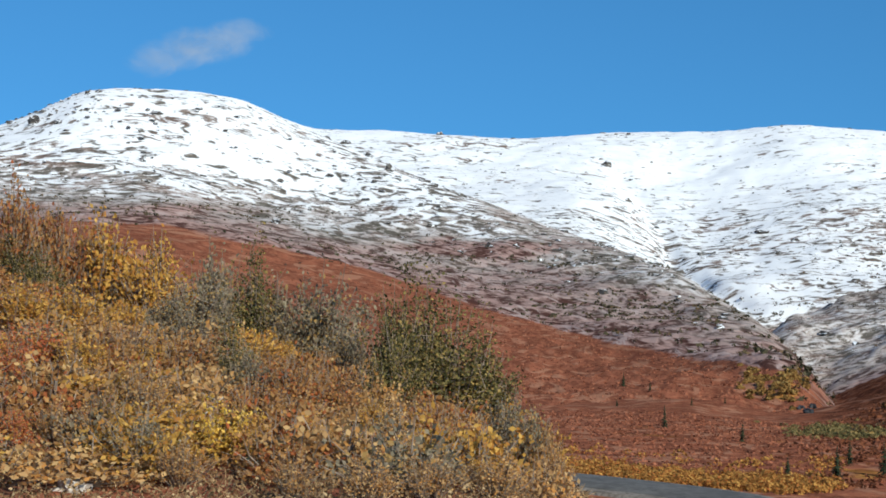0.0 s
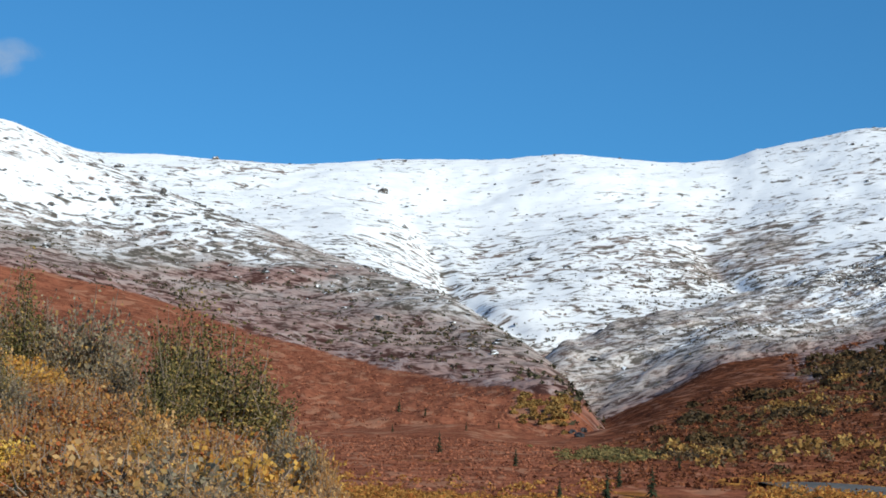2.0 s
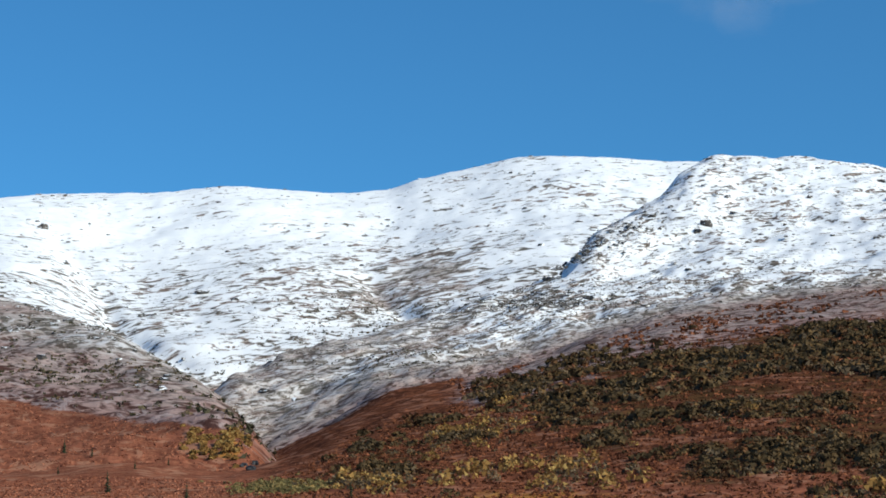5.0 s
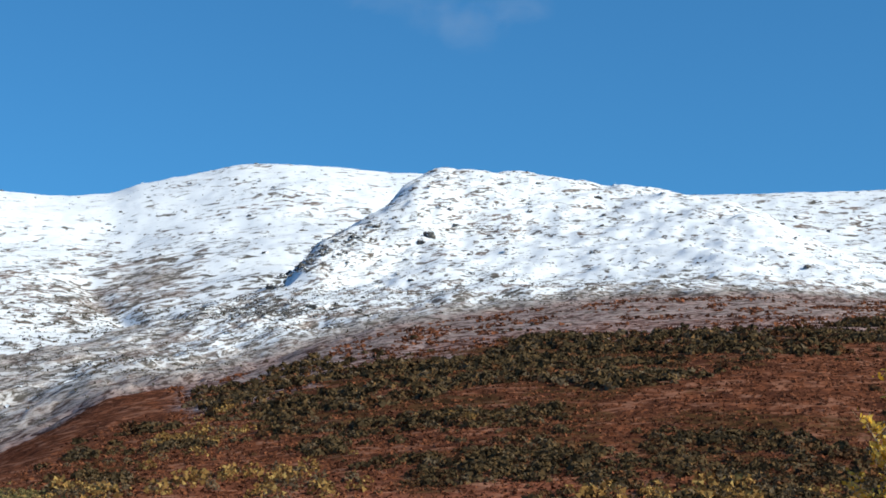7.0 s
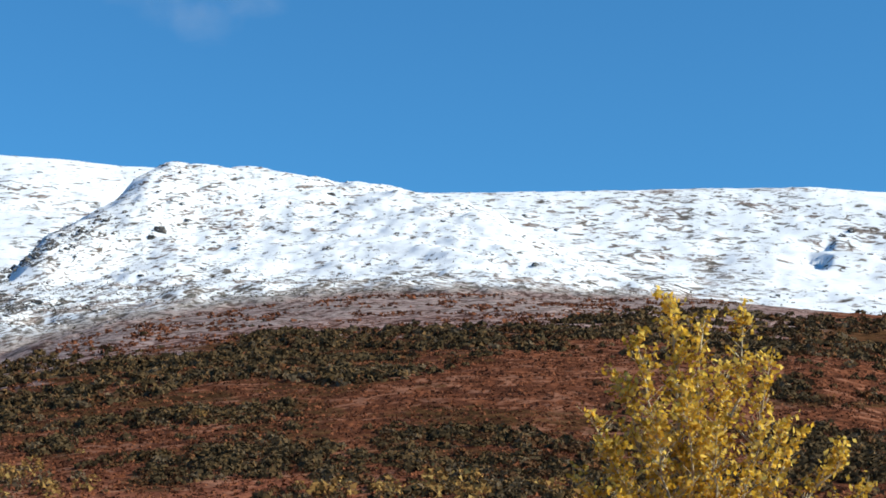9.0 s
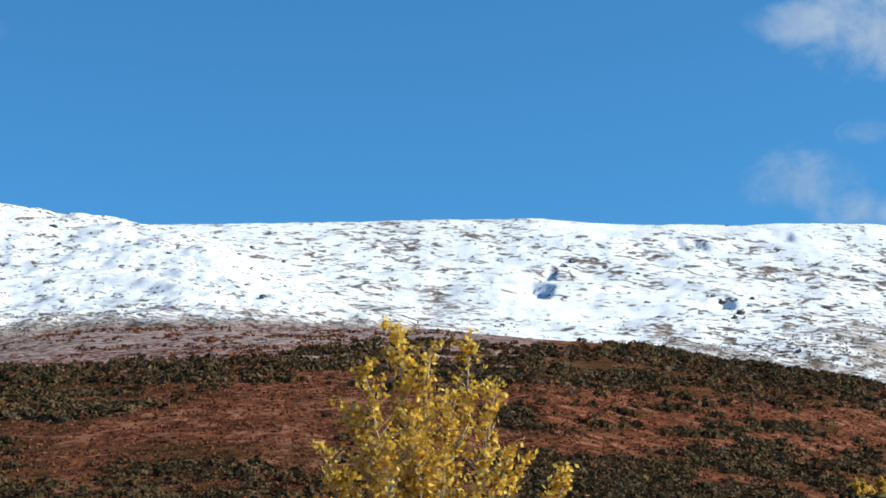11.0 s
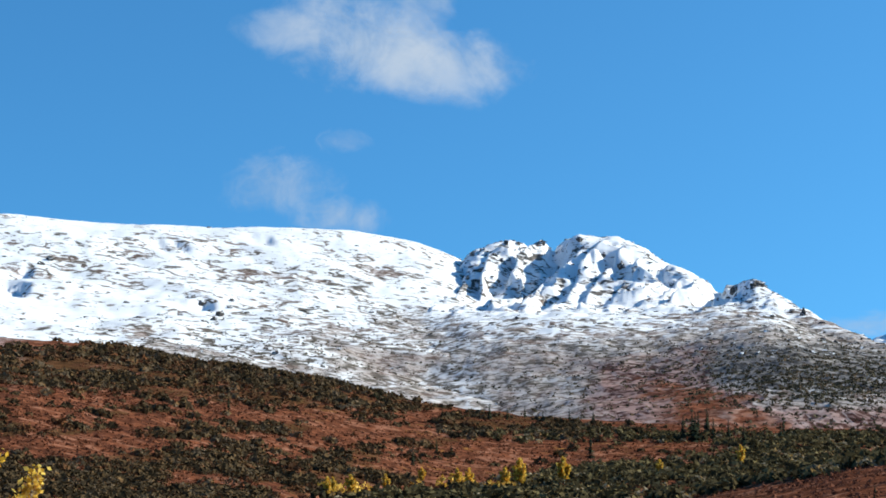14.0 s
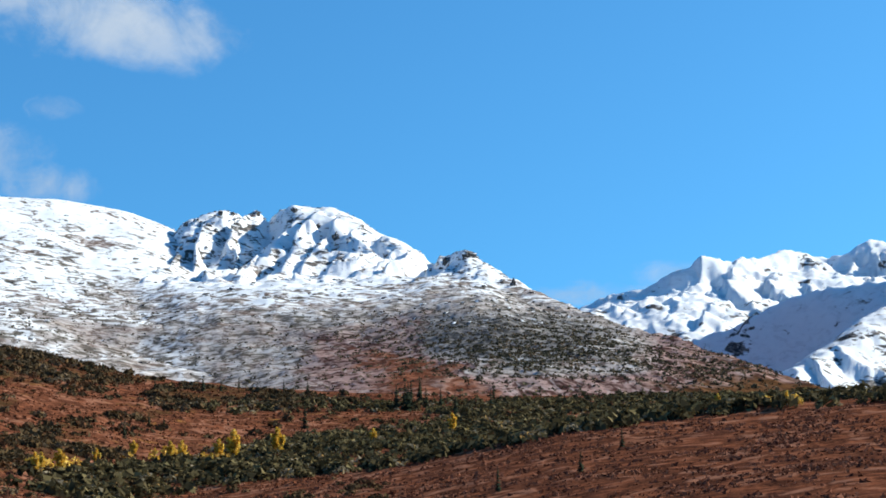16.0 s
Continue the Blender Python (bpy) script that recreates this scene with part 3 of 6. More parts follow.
FAR_A = [(74, -0.8), (77.96, 0.53), (79.49, 1.24), (80.64, 1.45), (81.78, 2.0), (82.55, 2.52), (83.48, 2.3), (84.6, 2.43), (85.35, 2.64), (86.26, 2.43), (87.18, 2.37),
         (88.01, 2.93), (88.6, 2.77), (91, 3.1), (95, 2.0), (100, 0.5)]
FAR_B = [(80.5, -1.6), (82.21, -0.34), (83.62, 0.08), (85.5, 1.09), (87, 1.38), (88.57, 1.56), (92, 1.7), (96, 0.6), (101, -0.8)]


def gully(az, el, table, wide, steep=0.45, gentle=2.2):
    """A cut that runs down a slope along (elevation, heading): its wall on the higher headings steep, the other gentle. 1 at its bottom."""
    t = (az - along(el, table)) / wide
    return np.where(t > 0, np.clip(1 - t / steep, 0, 1), np.clip(1 + t / gentle, 0, 1) ** 1.5)


def mountain(name, az0, az1, step, stations, rows, label, cover, relief=(6.0, 120.0), seed=1, sharp=0.0, crest_noise=0.8, carve=None, crisp=0.35, calm=None, ribs=None, grain=None, size=1.0, merge=None, dark_brush=None):
    """A mountainside as a sheet from its foot over its crest. stations: (distances, elevations) from near to far, tables along the
    headings; the last but one is the crest. The foot is sunk into the ground."""
    az = np.arange(az0, az1 + step / 2, step)
    st = []
    for i, (rt, et) in enumerate(stations):
        r = soft_along(az, rt, 1.0)
        e = soft_along(az, et, crisp) if i == len(stations) - 2 else soft_along(az, et, 0.8)
        st.append((r, rise(e, r)))
    r, z, s = run_between(st, rows)
    a2 = np.broadcast_to(az[:, None], r.shape)
    x, y = r * np.sin(np.radians(a2)), r * np.cos(np.radians(a2))
    top = len(stations) - 2
    hump = np.clip(np.abs(s - top) * 1.6, 0, 1) * np.clip(s * 1.5, 0, 1)
    n = fractal(x, y, relief[1], 6, seed, 0.52)
    if sharp:
        n = n * (1 - sharp) + sharp * (1 - 2 * np.abs(fractal(x, y, relief[1] * 1.3, 5, seed + 90, 0.5)))
    if calm:
        n = n * calm(a2, np.degrees(np.arctan2(z - EYE[2], r)))
    if ribs and len(ribs) > 5:  # ribs with long sides to the sun and short steep sides in shade
        u, v = np.radians(a2) * 1900, r
        w = u / ribs[1] + ribs[4] * v / ribs[2] + 0.55 * fractal(u, v * 0.5, ribs[1] * 1.6, 4, seed + 200)
        f = w - np.floor(w)
        mask = ribs[3](a2, np.degrees(np.arctan2(z - EYE[2], r))) * (0.3 + 1.9 * np.abs(fractal(u, v, 60, 2, seed + 210)))
        z = z + ribs[0] * (np.where(f < 0.78, 1 - f / 0.78, (f - 0.78) / 0.22) - 0.5) * mask * (0.10 + 0.9 * hump)
    elif ribs:
        u, v = np.radians(a2) * 1900, r
        q = fractal(u / ribs[1] + ribs[4] * v / ribs[2], v / ribs[2], 1.0, 4, seed + 200, 0.5)
        z = z + ribs[0] * (0.5 - np.abs(q)) * ribs[3](a2, np.degrees(np.arctan2(z - EYE[2], r))) * (0.12 + 0.88 * hump)
    z = z + relief[0] * n * hump + crest_noise * fractal(x, y, 22, 3, seed + 5) * np.clip(s, 0, 1)
    if carve:
        z = z - carve(a2, np.degrees(np.arctan2(z - EYE[2], r)))
    if merge:  # the slope runs over smoothly into that of its neighbour
        z2 = np.array([np.interp(r[i], merge[1][k], merge[2][k], left=-500, right=-500) for i, k in enumerate(np.abs(merge[0][None, :] - az[:, None]).argmin(1))])
        w = sm(a2, 62.2, 65.2)
        z = np.where(z2 > -400, z2, z) * (1 - w) + z * w - 1.5 * (1 - sm(a2, 62.0, 62.6))
        z[:, -4:] = np.minimum(z[:, -4:], z2[:, -4:] + 30)
    ob = mesh_object(name, np.stack([x, y, z], -1).reshape(-1, 3), grid_faces(*r.shape), TERRAIN)
    tagged(ob, label, "mountain")
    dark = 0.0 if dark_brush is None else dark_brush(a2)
    el = np.degrees(np.arctan2(z - EYE[2], r))
    snow, rock, gold = cover(a2, el, x, y, s)
    snow = snow * (1 - np.clip((s - top - 0.1) * 4, 0, 1))  # unseen back slopes stripped of snow to cut bounced light
    lean = np.zeros_like(r) if grain is None else soft_along(a2, grain, 1.5) * np.ones_like(r)
    set_layers(ob, tilt=lean.ravel(), grain=size, scrub_shade=np.broadcast_to(dark, r.shape).ravel(), snow=np.broadcast_to(snow, r.shape).ravel(), rock=np.broadcast_to(rock, r.shape).ravel(), gold=np.broadcast_to(gold, r.shape).ravel(), deep=np.broadcast_to(0.75 * sm(a2, 11, 16), r.shape).ravel())
    return az, r, z, ob


def patch(az, el, a0, e0, wa, we):
    """A soft oval on a mountainside, 1 in its middle."""
    return np.exp(-((az - a0) / wa) ** 2 - ((el - e0) / we) ** 2)


RED_TOP = [(-24, 1.3), (-14.8, 1.2), (-9.24, 1.06), (-3.5, -0.05), (0.34, -1.03), (4.2, -2.1), (8.0, -2.85), (11.75, -3.31), (12.7, -4.3), (13.2, -5.2), (15, -6.6)]
SNOW_LOW = [(-24, 2.6), (-14.8, 2.5), (-9.3, 2.39), (-3.5, 1.29), (2.24, -0.12), (8.0, -1.72), (11.5, -2.75), (12.7, -4.15), (13.2, -5.1), (15, -6.5)]
SPUR_R = [(-24, 1500), (-4.4, 1450), (0.85, 1250), (4.1, 1100), (7.8, 900), (10.4, 720), (11.9, 640), (13, 590), (15, 560)]


def times_(table, k):
    return [(a, v * k) for a, v in table]


def shift_(table, d):
    return [(a, v + d) for a, v in table]


def left_cover(az, el, x, y, s):
    red, low = along(az, RED_TOP), along(az, SNOW_LOW)
    az, el = az, el + 0.18 * fractal(x, y, 110, 4, 303)
    top = along(az, [(-24, 0.96), (-5, 0.90), (0, 0.68), (4, 0.48), (8, 0.43), (12, 0.41)])
    v = sm(el, red - 0.3, red + 0.35) * 0.30 + sm(el, red + 0.2, low + 0.25) * (np.maximum(top * 0.62, 0.34) - 0.30) + sm(el, low + 0.2, low + 1.5) * top * 0.38
    rock = 0.5 * patch(az, el, -1.9, 3.2, 1.4, 0.35) + 0.4 * patch(az, el, -13.6, 4.5, 0.8, 0.3) + 0.35 * patch(az, el, 4, 0.3, 4, 0.35)
    bare = np.exp(-((el - along(az, SPUR) + 0.2) / 0.2) ** 2) * sm(az, 0.6, 1.8) * (1 - sm(az, 8.0, 10.0))
    v = v + (np.minimum(v, 0.44) - v) * bare
    v = v - 0.28 * patch(az, el, 1.6, 0.75, 3.4, 0.28) - 0.12 * patch(az, el, -7.5, 1.75, 4.0, 0.2)
    v = v * (1 - 0.65 * sm(az, 11.6, 12.6))
    gold = patch(az, el, 11.2, -3.85, 1.0, 0.4) * (0.7 + 1.3 * fractal(x, y, 12, 3, 305))
    return np.clip(v, 0, 1), rock, gold


LEFT = mountain("mountain", -24, 15, 0.09,
         [([(-24, 230), (15, 230)], [(-24, -5.6), (8, -5.5), (12, -5.9), (15, -6.6)]),
          ([(-24, 340), (8, 330), (14, 300)], [(-24, -4.2), (-5, -4.3), (4, -4.55), (8, -4.35), (11, -4.6), (12.3, -5.0), (15, -6.0)]),
          (times_(SPUR_R, 0.55), RED_TOP), (times_(SPUR_R, 0.74), SNOW_LOW), (SPUR_R, SPUR), (times_(SPUR_R, 1.2), shift_(SPUR, -4))],
         [6, 34, 40, 50, 14], "long snow-dusted mountain spur above rust-red tundra", left_cover, (3.2, 90.0), 11, size=1.15, grain=[(-24, 75), (-14, 80), (-9, 84), (-4, 58), (1, 25), (8, -18), (12, -40), (15, -55)])


def middle_cover(az, el, x, y, s):
    v = 0.88 + 0.12 * sm(el, 1.2, 3.2) + 0.11 * fractal(x, y, 280, 3, 301) - 0.45 * (1 - sm(el, along(az, [(0, -2.2), (12, -2.0), (20, -0.9), (28, -1), (50, -0.9), (58, -0.6), (66, -0.6)]),
                             along(az, [(0, -1.2), (12, -1.2), (20, 0.4), (28, 1), (50, 1.4), (58, 2.6), (66, 2.8)])))
    v = v - 0.35 * (1 - sm(el, -2.6, -1.6)) * (1 - sm(az, 20, 26)) - 0.12 * patch(az, el, 16.4, 0.9, 1.5, 0.6) - 0.16 * patch(az, el, 18.5, 2.2, 1.5, 0.45) - 0.2 * patch(az, el, 18.0, 1.7, 3.0, 1.3) - 0.2 * patch(az, el, 14.0, -0.9, 3.0, 0.7) - 0.2 * patch(az, el, 46.8, 2.2, 1.1, 0.6) - 0.3 * patch(az, el, 47.3, 3.3, 0.8, 0.3) + 0.3 * patch(az, el, 45.3, 2.6, 0.3, 0.6) \
        - 0.2 * patch(az, el, 60.0, 1.0, 4.0, 0.3) + 0.1 * patch(az, el, 3.0, 3.2, 4.0, 0.9) + 0.1 * patch(az, el, 14.0, 4.0, 5.0, 0.6)
    v = v - 0.03 * sm(az, 40, 46) + 0.19 * sm(az, 38, 46) * fractal(az + 0.9 * el, 3.0 * el + 0.42 * az, 2.4, 4, 306)
    rock = 0.5 * patch(az, el, 9.0, 0.7, 1.0, 0.15) + 0.4 * patch(az, el, 57.0, 1.9, 0.8, 0.2) + 0.5 * patch(az, el, 50.6, 3.1, 0.5, 0.3)
    v = np.where(az > 44, np.maximum(v, 0.42 + 0.10 * sm(el, 0.0, 1.5)), v)
    v = v + (np.minimum(v, 0.46) - v) * sm(az, 55, 60) * (1 - sm(el, -1.5, -0.5))
    return np.clip(v, 0, 1.1), rock, 0.0


def middle_carve(az, el):
    centre = along(el, [(-2, 11.8), (-1, 10.0), (0.2, 7.9), (1.4, 7.3), (2.5, 6.6), (3.6, 5.5)])
    second = along(el, [(0, 18.5), (1, 17.0), (2.5, 15.8)])
    third = along(el, [(1, 45.0), (2, 46.3), (3.2, 46.9), (4, 47)])
    lee = 13 * gully(az, el, [(2.3, 49.95), (3.3, 50.2)], 0.75) * (sm(el, 2.3, 2.42) * (1 - sm(el, 2.72, 2.82)) + 0.7 * sm(el, 2.9, 3.0) * (1 - sm(el, 3.25, 3.4)))
    lee = lee + 10 * gully(az, el, [(1.9, 56.2), (2.3, 56.0)], 0.7) * sm(el, 1.85, 1.95) * (1 - sm(el, 2.15, 2.25))
    lee = lee + 6 * (gully(az, el, [(3.8, 55.0), (4.4, 54.3)], 0.45) + gully(az, el, [(3.8, 55.6), (4.4, 54.9)], 0.4)) * sm(el, 3.85, 3.95) * (1 - sm(el, 4.2, 4.3))
    lee = lee + 5 * gully(az, el, [(4.0, 58.3), (4.5, 58.1)], 0.5) * sm(el, 4.05, 4.15) * (1 - sm(el, 4.35, 4.45))
    return 7 * np.exp(-((az - centre) / 0.4) ** 2) * sm(el, -2, 0) * (1 - sm(el, 2.5, 3.8)) + 7 * np.exp(-((az - second) / 0.5) ** 2) * (1 - sm(el, 1.2, 2.6)) \
        + 3 * np.exp(-((az - third) / 0.5) ** 2) * (1 - sm(el, 2.6, 3.8)) + lee


MIDDLE = mountain("mountain", -7, 74, 0.10,
         [([(-7, 760), (74, 860)], [(-7, -5), (74, -5)]),
          ([(-7, 1000), (12, 900), (30, 1100), (74, 1050)], [(-7, -1.6), (8, -1.7), (12, -2.3), (20, -1.2), (30, -1), (45, -1.0), (55, -1.4), (66, -2.3), (74, -2.6)]),
          ([(-7, 1500), (12, 1350), (20, 1500), (74, 1500)], [(-7, 1.8), (5, 1.6), (8, 0.2), (12, 0.6), (17, 0.5), (22, 1.8), (30, 1.8), (45, 1.2), (55, 0.8), (66, 0.2), (74, -0.8)]),
          ([(-7, 2000), (74, 1950)], [(-7, 3.3), (5, 3.2), (8, 2.6), (13, 3.2), (17, 2.9), (23, 4.0), (30, 3.6), (46, 3.0), (56, 2.6), (64, 1.9), (74, -0.2)]),
          ([(-7, 2500), (74, 2400)], SKYLINE + SKYLINE_R[1:]), ([(-7, 2900), (74, 2800)], shift_(SKYLINE + SKYLINE_R[1:], -3))],
         [5, 36, 40, 40, 12], "broad rounded mountain under fresh snow with dark flecks of rock", middle_cover, (5.0, 150.0), 23, carve=middle_carve, calm=lambda a, e: 1 + 0.2 * sm(a, 40, 48),
                  ribs=(5.0, 140.0, 330.0, lambda a, e: 0.2 + 0.65 * sm(a, 48, 54), 1.1),
                  grain=[(-7, 75), (0, 45), (7, 0), (10, 25), (16, 75), (22, 108), (30, 118), (40, 110), (46, 88), (54, 20), (60, -35), (66, -85), (74, -140)])


def ridge_cover(az, el, x, y, s):
    foot = crest_el(az)
    up = el - foot
    top = along(az, [(10, 0.37), (16, 0.43), (20, 0.60), (22, 0.76), (24, 0.82), (26, 0.85), (30, 0.87), (40, 0.90), (50, 0.96)])
    v = 0.09 * fractal(x, y, 200, 3, 302) * sm(up, 0.6, 1.4) + 0.32 + sm(up, 0.0, 0.5) * 0.06 + sm(up, 0.05, along(az, [(10, 1.5), (24, 1.75), (34, 1.1), (46, 0.8)])) * (top - 0.36)
    rock = 0.62 * patch(az, el, 22.0, 0.95, 2.4, 0.45) + 0.4 * patch(az, el, 25.6, 3.6, 1.3, 0.4) + 0.6 * patch(az, el, 23.6, 2.6, 0.9, 0.35) \
        + 0.5 * patch(az, el, 27.7, 3.5, 0.5, 0.25) + 0.12 * patch(az, el, 28.0, 5.0, 1.2, 0.5) + 0.3 * patch(az, el, 18.5, 0.1, 1.5, 0.3)
    rock = rock * (1 - patch(az, el, 22.9, 2.0, 0.6, 0.22))
    v = v - 0.25 * patch(az, el, 37.2, 2.1, 1.2, 0.12) + 0.5 * patch(az, el, 22.9, 2.0, 0.6, 0.2)
    return np.clip(v, 0, 1), rock, 0.0


def ridge_carve(az, el):
    lee = along(el, [(1.8, 22.0), (2.6, 23.3), (3.4, 24.2), (4.2, 25.6), (5.0, 26.7)])
    drift = 6 * gully(az, el, [(1.7, 22.6), (2.2, 23.1)], 0.8) * sm(el, 1.75, 1.85) * (1 - sm(el, 2.12, 2.25))
    return drift + 1.2 * np.exp(-((az - lee - 0.3) / 0.3) ** 2) * sm(el, 1.6, 2.2) * (1 - sm(el, 2.6, 3.2))


MID_R = [(10, 640), (11.8, 700), (19, 900), (23, 1050), (28, 1300), (33, 1300), (36.4, 1250), (40, 1150), (44, 1050), (46, 1000), (50, 950)]
RIDGE = mountain("mountain", 10.5, 50, 0.09,
         [([(10.5, 470), (12.3, 450), (16.9, 500), (20, 530), (26, 610), (31, 660), (50, 680)], shift_(E_CREST[2:20], -0.35)),
          ([(10.5, 520), (12.3, 500), (16.9, 545), (20, 590), (26, 690), (31, 740), (40, 760), (50, 760)],
           [(10.5, -5.2), (12.3, -4.5), (14.6, -3.2), (16.9, -1.95), (20.3, -1.4), (26.1, 0.28), (31, 1.03), (34.5, 1.36), (39.2, 1.45), (43, 1.2), (46, 0.8), (50, -1)]),
          (times_(MID_R, 0.82), [(10.5, -3.8), (12.3, -3.0), (16.9, -1.0), (20.3, -0.1), (23, 0.9), (26.1, 2.1), (28, 3.2), (31, 3.2), (34.5, 3.2), (37, 3.0), (40, 2.5), (43, 1.75), (46, 1.0), (50, -0.8)]),
          (MID_R, MID), (times_(MID_R, 1.25), shift_(MID, -4))],
         [5, 50, 60, 12], "snow-powdered shoulder with a dark rocky rib above brown heath", ridge_cover, (2.2, 100.0), 37, crest_noise=2.2, carve=ridge_carve, size=2.7, grain=[(10, -30), (16, -10), (20, 6), (26, 40), (30, 55), (34, 58), (38, 52), (44, 32), (50, 8)])


def peak_cover(az, el, x, y, s):
    line = along(az, [(62, 0.2), (66, 0.45), (70, 0.6), (74, 1.1), (78, 0.7), (84, -0.2), (90, -1)])
    az0, az = az, az + 0.7 * fractal(x, y, 90, 4, 311)
    el = el + 0.13 * fractal(x, y, 70, 3, 312)
    tongue = along(az, [(62, 0.6), (66, 0.3), (69, 0.05), (70, -0.1), (72.2, -0.55), (74.6, -1.3), (76.8, -2.1), (79, -2.6), (83, -1.9), (90, -1.6)])
    on = (1 - sm(el, tongue - 0.12, tongue + 0.15)) * sm(az, 67.8, 70.5)
    v = 0.34 + 0.14 * sm(el, line - 0.7, line + 0.2) + 0.36 * sm(el, line, line + 1.2) + 0.24 * sm(el, 1.4, 2.6) - 0.20 * patch(az, el, 77.0, -0.3, 3.0, 0.9) - 0.14 * sm(az, 78, 81)
    v = v * (1 - on) + on * (0.30 - 0.20 * sm(az, 67.5, 72.5))
    v = v - 0.05 * sm(az, 79, 83) * (1 - sm(el, -1.2, -0.4))
    m = middle_cover(az, el, x, y, s)[0]
    v = v + (m - v) * (1 - sm(az0, 62.8, 66.5))
    v = v - 0.02 * (1 - sm(el, -1.6, -0.6)) * (1 - on) + 0.09 * (1 - on) * (1 - sm(az0, 69, 72)) * (1 - sm(el, -0.5, 0.5))
    v = np.where(el > tongue + 0.1, np.maximum(v, 0.44 * sm(az0, 71, 74) * (1 - sm(az0, 80, 83)) * sm(el, -2.2, -1.2)), v)
    rock = (0.40 + 0.2 * (1 - sm(az, 66.5, 68)) + 0.8 * fractal(x, y, 34, 4, 310)) * sm(el, 1.6, 2.4) * (1 - sm(az, 71.5, 73)) * sm(az, 64, 65) + 0.75 * patch(az, el, 74.6, 2.5, 0.7, 0.25) + 0.95 * patch(az, el, 76.6, -0.3, 3.2, 1.0) * (1 - on) \
        + 0.45 * patch(az, el, 74.5, 0.2, 3.0, 0.6) * (1 - on)
    gold = 0.36 * on * sm(az, 68, 71) * (1 - sm(az, 76, 80)) 
    return np.clip(v, 0, 1), rock, gold


PEAK_R = [(62, 2330), (66, 2330), (70, 2250), (73, 2080), (76, 1760), (80, 1250), (84, 980), (90, 800)]


def peak_carve(az, el):
    """The cuts between the buttresses: the long shaded one under the dome, those of the left crags and short ones on the dome."""
    main = 40 * gully(az, el, [(2.2, 65.9), (2.9, 66.75), (3.5, 67.5), (4.2, 68.2)], 2.1, 0.45, 0.8) * sm(el, 2.2, 2.7) * (1 - sm(el, 3.9, 4.25))
    left = 16 * gully(az, el, [(1.8, 64.9), (2.6, 65.5), (3.4, 66.2), (4.2, 66.7)], 1.0, 0.4, 0.8) * sm(el, 2.0, 2.5) * (1 - sm(el, 3.7, 4.1))
    edge = 8 * gully(az, el, [(1.6, 65.9), (2.6, 65.2), (3.4, 64.9)], 0.7) * sm(el, 1.7, 2.3) * (1 - sm(el, 3.1, 3.5))
    low = 14 * gully(az, el, [(1.7, 66.9), (2.3, 67.8), (2.9, 68.5)], 1.0, 0.45, 1.2) * sm(el, 1.7, 2.1) * (1 - sm(el, 2.5, 2.9))
    dome = 15 * gully(az, el, [(2.9, 70.5), (3.5, 70.0), (4.0, 69.8)], 0.9, 0.45, 1.2) * sm(el, 2.8, 3.1) * (1 - sm(el, 3.6, 3.9))
    dome2 = 13 * gully(az, el, [(2.4, 72.5), (3.0, 71.8), (3.5, 71.4)], 0.8, 0.45, 1.2) * sm(el, 2.5, 2.8) * (1 - sm(el, 3.1, 3.4))
    knob = 20 * gully(az, el, [(1.9, 73.0), (2.4, 73.6), (2.8, 74.1)], 1.2, 0.45, 1.0) * sm(el, 1.9, 2.2) * (1 - sm(el, 2.5, 2.75))
    return main + left + edge + low + dome + dome2 + knob


PEAKS = mountain("mountain", 62, 90, 0.06,
         [([(62, 640), (90, 640)], [(62, -4.5), (90, -3.6)]),
          ([(62, 760), (84, 740), (90, 700)], [(62, -4.4), (65, -3.6), (68, -2.5), (70, -2.1), (75, -2.1), (80, -2.2), (86, -2.6), (90, -3.6)]),
          ([(62, 1080), (71, 1080), (76, 980), (84, 850), (90, 760)], [(62, -2.5), (65, -2.1), (68, -1.5), (70, -1.1), (72, -0.9), (75, -0.6), (78, -0.7), (82, -1.2), (86, -2.3), (90, -3.5)]),
          ([(62, 1600), (71, 1560), (73, 1480), (76, 1340), (80, 1070), (84, 900), (90, 780)],
           [(62, 0.2), (63, 0.6), (64, 0.9), (65.5, 1.2), (67, 1.35), (68.5, 1.4), (70, 1.4), (71, 1.3), (73, 1.2), (75, 1.3), (77, 0.4), (80, -0.4), (84, -1.3), (90, -3.4)]),
          ([(62, 2040), (66, 2040), (70, 1970), (73, 1840), (76, 1590), (80, 1180), (84, 948), (90, 792)],
           [(62, 1.6), (63.6, 2.15), (65, 2.35), (67, 2.45), (70, 2.4), (72, 2.2), (73.3, 1.95), (74.6, 2.0), (76, 1.3), (78, 0.6), (80, -0.1), (84, -1.1), (90, -3.3)]),
          (PEAK_R, PEAK), (times_(PEAK_R, 1.2), shift_(PEAK, -5))],
         [5, 28, 40, 40, 60, 10], "craggy snow-covered peak with dark cliffs and a rocky knob", peak_cover, (4.5, 46.0), 41, 0.9, 1.6, carve=peak_carve, crisp=0.06,
                 calm=lambda a, e: 0.12 + 0.88 * sm(e, 1.3, 2.6),
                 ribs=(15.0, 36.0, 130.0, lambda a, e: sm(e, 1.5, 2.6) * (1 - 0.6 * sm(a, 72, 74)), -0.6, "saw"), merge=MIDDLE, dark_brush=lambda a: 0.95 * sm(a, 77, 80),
                 grain=[(62, 60), (66, 35), (70, 10), (73, 0), (76, -25), (80, -65), (86, -115), (90, -140)])


